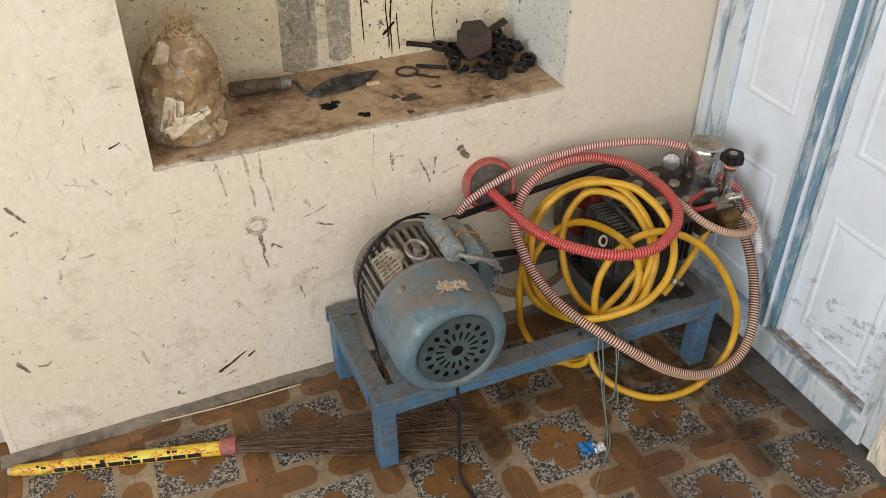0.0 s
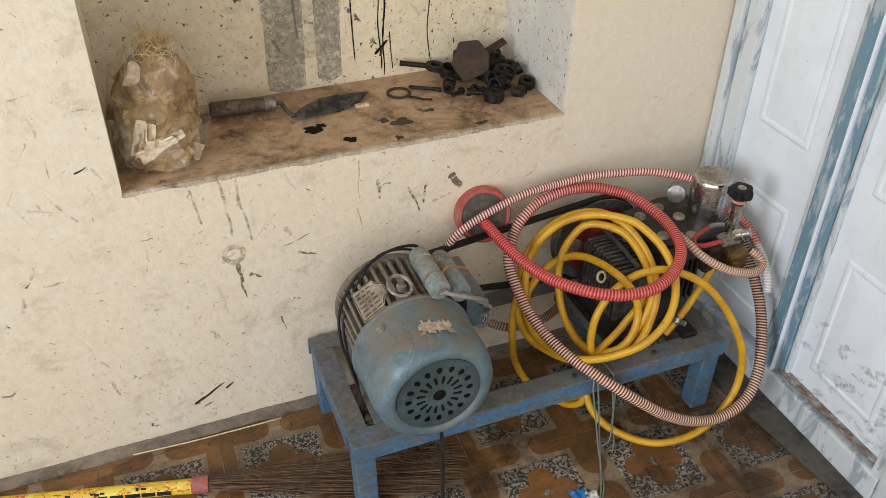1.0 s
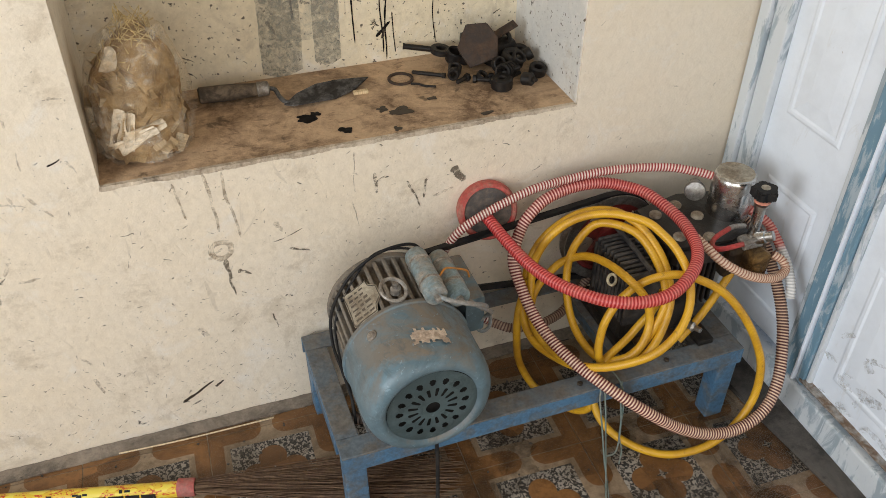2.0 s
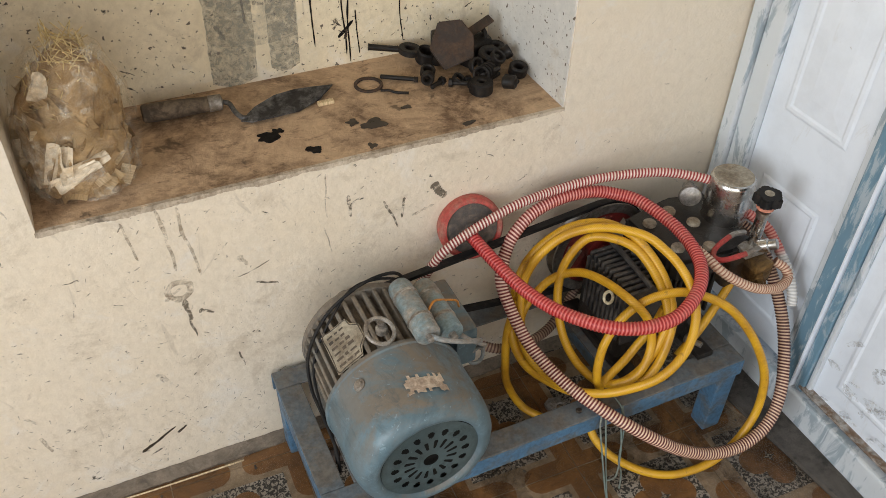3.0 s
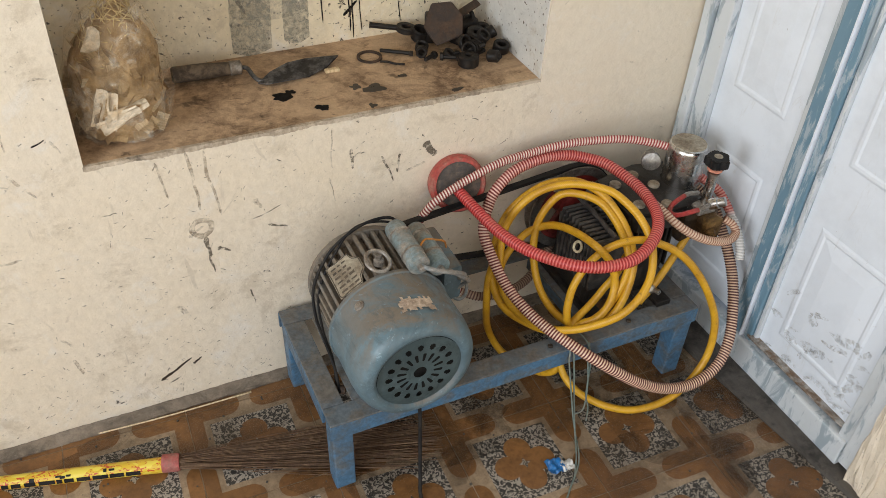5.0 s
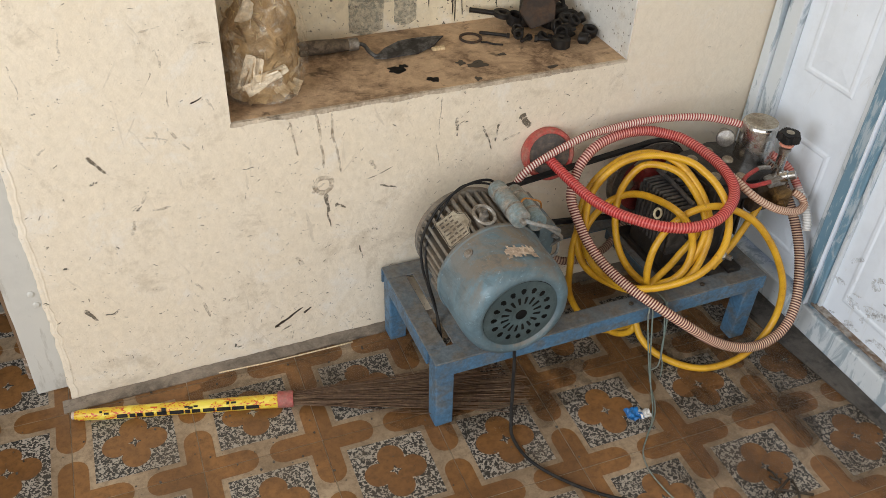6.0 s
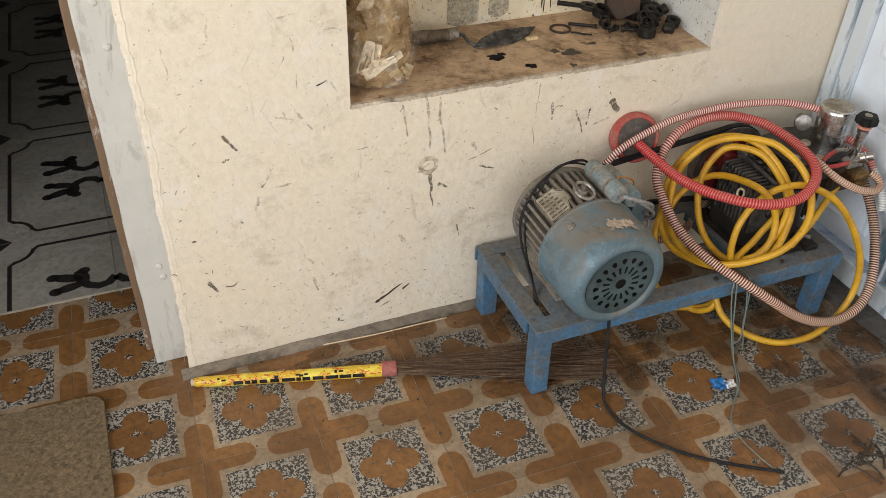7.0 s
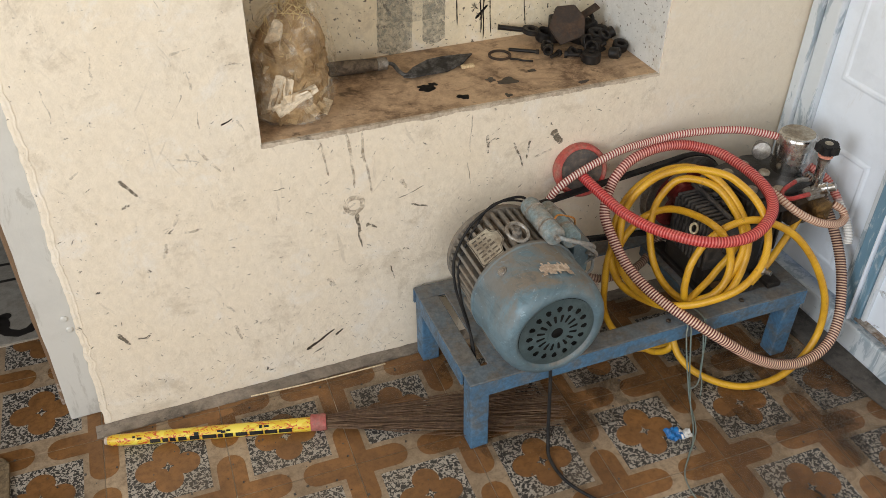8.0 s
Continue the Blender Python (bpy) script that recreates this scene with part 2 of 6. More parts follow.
part("niche_side", box(NR - 0.003, NR + 0.004, 0.004, NB + 0.01, SILL - 0.002, 1.42), M["reveal"], wall_north, "grey-white smeared plaster reveal")
sill = part("sill", box(NL - 0.002, NR - 0.0035, 0.0035, NB + 0.002, SILL - 0.014, SILL), M["sill"], wall_north, "dusty cement sill blotched with dark oil")
bm = box(NL - 0.002, NR - 0.0035, -0.002, 0.006, SILL - 0.011, SILL + 0.0004)
bmesh.ops.subdivide_edges(bm, edges=[e for e in bm.edges if abs(e.verts[0].co.x - e.verts[1].co.x) > 0.5], cuts=380)
for v in bm.verts:
    if v.co.y < 0:
        v.co.y = -0.0012 - 0.0022 * abs(noise.noise(v.co * 110)) - 0.0015 * noise.noise(v.co * 37)
        if v.co.z > SILL - 0.01:
            v.co.z -= 0.002 * abs(noise.noise(v.co * 190 + Vector((3, 1, 7)))) + 0.003 * max(0, noise.noise(v.co * 31))
            v.co.y += 0.0025 * abs(noise.noise(v.co * 130))
        else:
            v.co.z += 0.003 + 0.002 * noise.noise(v.co * 190 + Vector((9, 2, 4))) + 0.004 * noise.noise(v.co * 27)
M["lip"] = concrete("chipped_whitish_edge", (0.56, 0.47, 0.36), (0.26, 0.20, 0.14))
part("sill_edge", bm, M["lip"], wall_north, "chipped edge of the cement sill")
# chipped arris where the wall meets the doorway frame
bm = box(WALL_L - 0.006, WALL_L + 0.008, -0.0010, 0.046, 0.0, 2.06)
bmesh.ops.subdivide_edges(bm, edges=[e for e in bm.edges if abs(e.verts[0].co.z - e.verts[1].co.z) > 0.5], cuts=260)
for v in bm.verts:
    n1, n2 = noise.noise(Vector((1.5, v.co.y * 20, v.co.z * 7))), noise.noise(Vector((4.1, v.co.y * 40, v.co.z * 45)))
    if v.co.x < WALL_L:
        v.co.x += 0.005 * n1 + 0.0035 * n2 - 0.010 * max(0, 0.12 - v.co.z)
        if v.co.y < 0:
            v.co.y += 0.003 + 0.003 * abs(n2)
    else:
        v.co.x += 0.006 * n1 + 0.005 * n2
part("plaster_edge", bm, M["wall"], wall_north, "uneven chipped plaster arris")
# far parts of the same wall, the doorway beside it and the other walls
bm = bmesh.new()
box(-3.4, -2.50, 0, 0.36, 0, TOP, bm=bm)
box(-2.50, WALL_L, 0, 0.36, 2.08, TOP, bm=bm)
structure("wall_west_of_doorway", bm, M["wall"], "cream painted plaster wall beside an open doorway", "wall")
bm = bmesh.new()
box(CORNER_X, CORNER_X + 0.25, -3.5, -0.745, 0, TOP, bm=bm)
box(CORNER_X, CORNER_X + 0.25, -0.745, 0, 2.06, TOP, bm=bm)
structure("wall_east", bm, M["wall"], "cream painted plaster wall round a panelled door", "wall")
bm = bmesh.new()
box(-3.4, -2.5, -2.8, -2.6, 0, TOP, bm=bm)
box(-0.2, CORNER_X, -2.8, -2.6, 0, TOP, bm=bm)
box(-2.5, -0.2, -2.8, -2.6, 2.4, TOP, bm=bm)
box(-2.5, -0.2, -2.8, -2.6, 0, 0.08, bm=bm)
structure("wall_south", bm, M["room"], "cream wall with a wide open bay", "wall")
bm = bmesh.new()
box(-3.4, -3.2, -3.3, -2.35, 0, TOP, bm=bm)
box(-3.4, -3.2, -1.05, 0, 0, TOP, bm=bm)
box(-3.4, -3.2, -2.35, -1.05, 2.25, TOP, bm=bm)
box(-3.4, -3.2, -2.35, -1.05, 0, 0.75, bm=bm)
structure("wall_west", bm, M["room"], "cream wall with an open window", "wall")
structure("ceiling", box(-3.4, CORNER_X + 0.3, -3.5, 0.4, TOP, TOP + 0.1), M["room"], "plain whitewashed ceiling", "ceiling")

# the dim room past the doorway; its shade is put into dark wall colour
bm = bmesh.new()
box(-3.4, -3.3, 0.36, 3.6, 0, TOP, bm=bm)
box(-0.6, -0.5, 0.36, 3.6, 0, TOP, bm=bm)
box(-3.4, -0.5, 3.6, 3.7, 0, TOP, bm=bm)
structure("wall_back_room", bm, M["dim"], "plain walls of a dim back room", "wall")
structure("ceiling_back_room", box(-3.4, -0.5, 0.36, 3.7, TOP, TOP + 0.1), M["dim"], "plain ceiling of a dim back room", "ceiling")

M["fillet"] = concrete("dirty_cement_fillet", (0.25, 0.205, 0.16), (0.11, 0.09, 0.07), 0.5)
# cement fillet along the foot of the wall
bm = box(WALL_L - 0.03, CORNER_X, -0.030, -0.001, -0.014, 0.009)
bmesh.ops.subdivide_edges(bm, edges=[e for e in bm.edges if abs(e.verts[0].co.x - e.verts[1].co.x) > 0.5], cuts=320)
for v in bm.verts:
    if v.co.y < -0.02:
        v.co.y += 0.006 * noise.noise(v.co * 5) + 0.002 * noise.noise(v.co * 90)
        v.co.z += 0.004 * noise.noise(v.co * 23) if v.co.z > 0 else 0
        if v.co.z > 0:
            v.co.z -= 0.006
    elif v.co.z > 0:
        v.co.z += 0.0025 * noise.noise(v.co * 9) + 0.002 * noise.noise(v.co * 90)
structure("baseboard", bm, M["fillet"], "rough grey cement fillet along the wall foot", "baseboard", True)
bm = prism([(0.045, -0.02), (0.083, -0.435), (0.128, -0.8), (0.14, -1.4), (0.18, -1.4), (0.18, -0.02)], -0.014, 0.013)
bmesh.ops.bevel(bm, geom=bm.edges[:], offset=0.006, segments=2, affect="EDGES")
structure("trim", bm, M["darkcement"], "dark dirty cement strip below the door", "threshold")


# ---- panelled door in the corner ----
def peeling(name, colour, under, amount, deep=(0.20, 0.135, 0.08), stretch=(1, 1, 0.25)):
    """Old gloss paint, worn to an earlier coat and here and there to wood."""
    m, nt, b, vec = base(name, 0.38)
    n = noise_tex(nt, vec, 24, 7, 0.72, 0.6, stretch)
    c = mix(nt, ramp(nt, n, [(0.62 - 0.2 * amount, grey(0)), (0.68 - 0.2 * amount, grey(0.85))]), colour, under)
    n2 = noise_tex(nt, vec, 31, 6, 0.7, 0.9)
    c = mix(nt, ramp(nt, n2, [(0.70, grey(0)), (0.73, grey(0.7))]), c, deep)
    smut = ramp(nt, noise_tex(nt, vec, 7, 6, 0.7), [(0.45, grey(0)), (0.8, grey(0.35))])
    c = mix(nt, smut, c, tuple(0.62 * v for v in colour))
    nt.links.new(c, b.inputs["Base Color"])
    bump(nt, b, n, 0.5, 0.0015)
    return m


M["door"] = peeling("white_gloss_door_paint", (0.80, 0.86, 0.94), (0.74, 0.78, 0.83), 0.12)
M["door_worn"] = peeling("worn_white_and_blue_paint", (0.64, 0.68, 0.71), (0.30, 0.37, 0.42), 0.55)
M["door_blue"] = peeling("worn_blue_paint", (0.16, 0.28, 0.37), (0.44, 0.51, 0.56), 0.62)
M["frame_white"] = peeling("chipped_white_frame_paint", (0.57, 0.55, 0.505), (0.44, 0.415, 0.37), 0.35)
M["frame_bare"] = peeling("bare_brown_frame_wood", (0.20, 0.125, 0.075), (0.52, 0.47, 0.41), 0.35)
M["rot"] = worn("rotten_wood", (0.16, 0.10, 0.06), (0.42, 0.40, 0.37), 0.8, 0, 40, 0.6, 0.003, 90)
door = thing("door_1", (CORNER_X, -0.38, 0), "white panelled double door with worn blue edge strips, closed", "door", "", "structure")
inv = Matrix.Translation((-CORNER_X, 0.38, 0))


def door_piece(name, x0, x1, y0, y1, z0, z1, mat, parent=None, label="", bevel=0.004, wobble=0.0012):
    bm = box(x0, x1, y0, y1, z0, z1, bevel)
    rough_up(bm, wobble, 20, y0)
    bm.transform(inv)
    return part(name, bm, M[mat], parent or door, label)


X = CORNER_X
door_piece("jamb", X - 0.006, X + 0.06, -0.036, -0.006, 0.0, 2.06, "door_worn", None, "white paint worn to blue on the door jamb")
door_piece("jamb", X + 0.004, X + 0.07, -0.082, -0.038, 0.0, 2.06, "door_worn", None, "white paint worn to blue on the door jamb")
door_piece("jamb", X - 0.004, X + 0.06, -0.745, -0.712, 0.03, 2.06, "door_worn", None, "white paint worn to blue on the door jamb")
door_piece("jamb", X + 0.006, X + 0.06, -0.712, -0.682, 0.03, 2.06, "door_worn")
door_piece("sill_rail", X - 0.002, X + 0.07, -0.71, -0.04, 0.012, 0.082, "door_worn", None, "scuffed white bottom rail of the door frame", 0.006, 0.003)
door_piece("head_rail", X - 0.004, X + 0.07, -0.71, -0.04, 2.0, 2.06, "door_worn")
door_piece("rotten_edge", X + 0.006, X + 0.05, -0.68, -0.39, 0.094, 0.101, "rot", None, "rotten brown wood under the door leaf", 0.003, 0.005)


def leaf(y0, y1, x):
    """One door leaf with raised, fielded panels."""
    bm = box(x, x + 0.035, y1, y0, 0.10, 2.0, 0.003)
    bm.transform(inv)
    ob = part("door_leaf", bm, M["door"], door, "bluish white gloss paint, dirty towards the foot")
    a, b = y0 - 0.042, y1 + 0.042
    for z0, z1 in ((0.155, 0.455), (0.60, 1.18), (1.32, 1.90)):
        # sunk groove, then the raised field, as one stepped panel
        p = bmesh.new()
        steps = ((0.0, -0.0008), (0.006, -0.0030), (0.012, -0.0032), (0.017, -0.0012), (0.050, -0.0040), (0.054, -0.0040))
        loops = []
        for s, d in steps:
            loops.append([p.verts.new((x + d, a - s, z0 + s)), p.verts.new((x + d, b + s, z0 + s)),
                          p.verts.new((x + d, b + s, z1 - s)), p.verts.new((x + d, a - s, z1 - s))])
        for l0, l1 in zip(loops, loops[1:]):
            for k in range(4):
                p.faces.new((l0[k], l0[(k + 1) % 4], l1[(k + 1) % 4], l1[k]))
        p.faces.new(loops[-1])
        p.transform(inv)
        part("panel", p, M["door"], ob)
    return ob


leaf(-0.083, -0.322, X + 0.022)
leaf(-0.412, -0.682, X + 0.022)
for y0, y1, d, mat in ((-0.338, -0.322, 0.012, "door_worn"), (-0.372, -0.339, 0.004, "door_blue"), (-0.379, -0.373, -0.002, "door"), (-0.400, -0.380, 0.006, "door_blue"), (-0.412, -0.401, 0.012, "door_worn")):
    door_piece("edge_strip", X + d, X + 0.06, y0, y1, 0.085, 2.0, mat, None, "worn blue moulding between the leaves")

M["grime"] = worn("plaster_crumbs", (0.74, 0.67, 0.56), (0.50, 0.43, 0.34), 0.9, 0, 30, 0.3, 0.003, 60)
bm = box(CORNER_X - 0.012, CORNER_X + 0.05, -0.800, -0.742, 0.0, 0.34, 0.006)
bmesh.ops.subdivide_edges(bm, edges=bm.edges[:], cuts=7, use_grid_fill=True)
rough_up(bm, 0.006, 45, 4)
rough_up(bm, 0.004, 110, 8)
tagged(part("broken_plaster", bm, M["wall"]), "broken plaster at the door corner", "plaster", "", "structure")

# ---- frame of the open doorway ----
frame_thing = thing("door_frame", (-1.58, 0.08, 0), "white painted wooden frame of an open doorway, paint chipped to brown wood", "door frame", "", "structure")
inv = Matrix.Translation((1.58, -0.08, 0))


def frame_piece(name, *a, mat, label="", wobble=0.003):
    bm = box(*a, 0.004)
    zs = [e for e in bm.edges if abs(e.verts[0].co.z - e.verts[1].co.z) > 0.5]
    bmesh.ops.subdivide_edges(bm, edges=zs, cuts=40)
    rough_up(bm, wobble, 12, a[0])
    bm.transform(inv)
    return part(name, bm, M[mat], frame_thing, label)


post = frame_piece("post", -1.618, -1.541, 0.045, 0.125, 0.0, 2.06, mat="frame_white")
frame_piece("rebate", -1.636, -1.615, 0.10, 0.19, 0.0, 2.06, mat="frame_bare", label="bare brown wood where the paint has gone")
frame_piece("post", -2.50, -2.42, 0.045, 0.125, 0.0, 2.06, mat="frame_white")
frame_piece("head", -2.42, -1.62, 0.045, 0.125, 2.0, 2.07, mat="frame_white")
for x, z in ((-1.578, 0.885), (-1.571, 0.80), (-1.567, 0.285), (-1.563, 0.255)):
    bm = lathe([(0.0075, 0), (0.0075, 0.002), (0.005, 0.004), (0.001, 0.0045)], 14, m=axis_y(x + 1.58, 0.046 - 0.08, z))
    part("plug", bm, M["frame_white"], frame_thing, "painted-over screw plug")


# ---- iron stand ----
M["blue"] = worn("blue_stand_paint", (0.07, 0.165, 0.28), (0.12, 0.135, 0.145), 0.45, 0, 22, 0.3, 0.0005, 110)
M["blue_dusty"] = worn("dusty_blue_paint", (0.115, 0.14, 0.16), (0.165, 0.145, 0.12), 0.7, 0, 16, 0.6, 0.0008, 90)
BX0, BX1, BY0, BY1, BZ = -0.832, 0.022, -0.348, -0.014, 0.196
stand = thing("iron_stand", (-0.4, -0.18, 0), "low blue painted angle-iron stand with dusty top, on the tiled floor", "stand")
inv = Matrix.Translation((0.4, 0.18, 0))


def angle_iron(name, x0, x1, y0, y1, drop, inner, label=""):
    """A flat dusty flange on top and an upright blue one below its outer edge."""
    top = box(x0, x1, y0, y1, BZ - 0.005, BZ, 0.0015)
    rough_up(top, 0.0012, 25, x0)
    top.transform(inv)
    ob = part(name, top, M["blue_dusty"], stand, label)
    web = {"front": (x0, x1, y0 - 0.001, y0 + 0.005), "back": (x0, x1, y1 - 0.005, y1 + 0.001), "left": (x0 - 0.001, x0 + 0.005, y0, y1), "right": (x1 - 0.005, x1 + 0.001, y0, y1)}[inner]
    bm = box(*web, BZ - drop, BZ - 0.0045, 0.001)
    rough_up(bm, 0.001, 25, y0)
    bm.transform(inv)
    part("web", bm, M["blue"], ob, "blue painted upright flange")
    return ob


angle_iron("front_rail", BX0, BX1, BY0, BY0 + 0.044, 0.042, "front", "dusty grey top over blue paint")
angle_iron("back_rail", BX0, BX1, BY1 - 0.044, BY1, 0.042, "back", "dusty grey top over blue paint")
angle_iron("end_rail", BX0 + 0.0005, BX0 + 0.044, BY0 + 0.0455, BY1 - 0.0455, 0.042, "left")
angle_iron("motor_rail", BX0 + 0.060, BX0 + 0.106, BY0 + 0.0455, BY1 - 0.0455, 0.03, "right")
angle_iron("motor_rail", BX0 + 0.245, BX0 + 0.290, BY0 + 0.0455, BY1 - 0.0455, 0.03, "left")
angle_iron("pump_rail", BX1 - 0.27, BX1 - 0.225, BY0 + 0.0455, BY1 - 0.0455, 0.03, "left")
angle_iron("end_rail", BX1 - 0.058, BX1 - 0.0005, BY0 + 0.0455, BY1 - 0.0455, 0.042, "right")


def leg(cx, cy, sx, sy):
    """Square-section leg, a little splayed, with a worn foot."""
    bm = box(-0.021, 0.021, -0.021, 0.021, 0, BZ - 0.006, 0.004, 2)
    for v in bm.verts:
        f = 1 - v.co.z / (BZ - 0.006)
        v.co.x += cx + sx * 0.010 * f
        v.co.y += cy + sy * 0.012 * f
    rough_up(bm, 0.0012, 22, cx)
    bm.transform(inv)
    part("leg", bm, M["blue"], stand, "blue paint, scraped at the foot")


for cx, sx in ((BX0 + 0.024, 0.3), (BX1 - 0.026, -0.6)):
    for cy, sy in ((BY0 + 0.023, -0.4), (BY1 - 0.025, -0.2)):
        leg(cx, cy, sx, sy)
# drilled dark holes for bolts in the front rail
# near-black colour that stands for the shade inside the fan cover
M["hole"] = worn("hole_shade", (0.012, 0.012, 0.012), (0.03, 0.026, 0.022), 0.9)
M["steel_dark"] = worn("oily_dark_steel", (0.06, 0.052, 0.046), (0.10, 0.075, 0.05), 0.45, 0.6, 25, 0.5, 0.0006)
for x in (-0.345, -0.30, -0.15):
    bm = lathe([(0.006, 0), (0.006, 0.003), (0.004, 0.0045)], 6, m=pose(x + 0.4, BY0 + 0.022 + 0.18, BZ))
    part("bolt", bm, M["steel_dark"], stand)


# ---- electric motor ----
def dusty_paint(name, colour, dust, cover_up=0.75):
    """Old machine paint: brown dust lies on what faces up, rubbed patches show the paint, fine pale scratches cross it."""
    m, nt, b, vec = base(name, 0.45)
    geo = nt.nodes.new("ShaderNodeNewGeometry")
    sep = nt.nodes.new("ShaderNodeSeparateXYZ")
    nt.links.new(geo.outputs["Normal"], sep.inputs[0])
    c = mix(nt, ramp(nt, noise_tex(nt, vec, 11, 6, 0.65, 0.6), [(0.36, grey(0)), (0.62, grey(1))]), tuple(0.72 * v for v in colour), tuple(1.18 * v for v in colour))
    c = mix(nt, ramp(nt, noise_tex(nt, vec, 150, 5, 0.7), [(0.5, grey(0)), (0.75, grey(0.4))]), c, tuple(0.55 * v for v in colour))
    up = ramp(nt, sep.outputs[2], [(0.05, grey(0.12)), (0.9, grey(cover_up))])
    rub = ramp(nt, noise_tex(nt, vec, 9, 9, 0.7, 1.0), [(0.40, grey(0)), (0.56, grey(1))])
    lay = mix(nt, 1.0, up, rub, "MULTIPLY")
    grain = mix(nt, noise_tex(nt, vec, 90, 6, 0.75), tuple(0.7 * v for v in dust), tuple(1.2 * v for v in dust))
    c = mix(nt, lay, c, grain)
    for turn in (35, -20):
        rot = nt.nodes.new("ShaderNodeMapping")
        rot.inputs["Rotation"].default_value = (radians(turn), radians(turn), radians(2 * turn))
        nt.links.new(vec, rot.inputs[0])
        ln = ramp(nt, noise_tex(nt, rot.outputs[0], 42, 5, 0.65, 0.4, (0.5, 2.6, 2.6)), [(0.64, grey(0)), (0.68, grey(0.55))])
        c = mix(nt, ln, c, tuple(min(1, 1.5 * v + 0.05) for v in colour))
    dark = ramp(nt, noise_tex(nt, vec, 24, 8, 0.75, 1.2), [(0.66, grey(0)), (0.70, grey(0.65))])
    c = mix(nt, dark, c, (0.05, 0.048, 0.042))
    soot = ramp(nt, noise_tex(nt, vec, 15, 9, 0.78, 1.6, (1, 0.45, 1)), [(0.54, grey(0)), (0.64, grey(0.5))])
    c = mix(nt, soot, c, tuple(0.42 * v for v in colour))
    nt.links.new(c, b.inputs["Base Color"])
    nt.links.new(ramp(nt, lay, [(0, grey(0.40)), (1, grey(0.85))]), b.inputs["Roughness"])
    bump(nt, b, noise_tex(nt, vec, 60, 7, 0.7), 0.35, 0.0008)
    return m


M["motor"] = dusty_paint("blue_grey_motor_paint", (0.11, 0.175, 0.21), (0.185, 0.15, 0.112), 0.95)
M["motor_dusty"] = worn("dusty_grey_motor_paint", (0.17, 0.165, 0.15), (0.235, 0.185, 0.135), 0.75, 0, 14, 0.8, 0.001, 100)
M["motor_green"] = dusty_paint("green_grey_cover_paint", (0.125, 0.185, 0.20), (0.19, 0.175, 0.145))
M["rubber"] = worn("black_rubber", (0.010, 0.010, 0.011), (0.035, 0.031, 0.027), 0.6, 0, 30, 0.3, 0.0004, 140, 0.25)
MX, MZ, MR = -0.678, 0.338, 0.117
motor = thing("electric_motor", (MX, -0.22, BZ), "dusty blue-grey electric motor with ribbed casing, on the iron stand", "motor")
inv = Matrix.Translation((-MX, 0.22, -BZ))


def mpart(name, bm, mat, label="", smooth=True, parent=None):
    bm.transform(inv)
    return part(name, bm, M[mat] if isinstance(mat, str) else mat, parent or motor, label, smooth)


MF = -0.407  # front of the fan cover
# fan cover: a drum with a rounded shoulder and a sunk front
cover = lathe([(MR - 0.006, 0.150), (MR + 0.001, 0.149), (MR + 0.0015, 0.144), (MR, 0.141), (MR, 0.05), (MR - 0.002, 0.030), (MR - 0.006, 0.016), (MR - 0.012, 0.007), (MR - 0.019, 0.0015), (0.0900, 0.0), (0.0855, 0.0015), (0.0832, 0.005), (0.0812, 0.0065)], 72, m=pose(MX, MF, MZ, -90, 0, 0), cap=False)
rough_up(cover, 0.0012, 14, 2)
cover = mpart("fan_cover", cover, "motor", "blue-grey paint under dust, with a torn paper label")
# slotted face of the cover: a disc with real openings over a near-black shade disc
face = bmesh.new()
SEG = 320
radii = [0.0125 + 0.0014 * k for k in range(50)]


def slot(r, a):
    """True where the face is open: slim inner slots and rounded outer ones between them."""
    for count, shift, mid, half, wide in ((16, 0.0, 0.0360, 0.0092, 0.0030), (16, 0.5, 0.0590, 0.0068, 0.0052)):
        off = ((a * count + shift) % 1 - 0.5) / count * 2 * math.pi * r
        grow = wide * (1 + 0.25 * (r - mid) / half)
        if abs(off) < grow and max(0, abs(r - mid) - half + grow) ** 2 + off * off < grow * grow:
            return True
    return False


grid = [[face.verts.new((r * math.cos(2 * math.pi * k / SEG), r * math.sin(2 * math.pi * k / SEG), 0.0055 - 0.0025 * (1 - (r / 0.0812) ** 2))) for k in range(SEG)] for r in radii]
for i in range(len(radii) - 1):
    for k in range(SEG):
        if not slot(0.5 * (radii[i] + radii[i + 1]), (k + 0.5) / SEG):
            face.faces.new((grid[i][k], grid[i][(k + 1) % SEG], grid[i + 1][(k + 1) % SEG], grid[i + 1][k]))
bmesh.ops.solidify(face, geom=face.faces[:], thickness=0.0022)
face.transform(pose(MX, MF, MZ, -90, 0, 0))
mpart("grille", face, "motor_green", "slotted grey-green front of the fan cover", False, cover)
# added flat disc, its near-black colour standing in for shade behind the slots
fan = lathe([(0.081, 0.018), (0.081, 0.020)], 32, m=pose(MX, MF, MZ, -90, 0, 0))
mpart("shade_disc", fan, "hole", "near-black disc painted as the shade inside the fan cover", False, cover)

# rolled lip at the back of the cover
bm = lathe([(MR, 0.139), (MR + 0.0028, 0.141), (MR + 0.0034, 0.1445), (MR + 0.0028, 0.148), (MR, 0.150), (MR - 0.004, 0.1505)], 72, m=pose(MX, MF, MZ, -90, 0, 0), cap=False)
mpart("lip", bm, "motor", "", True, cover)
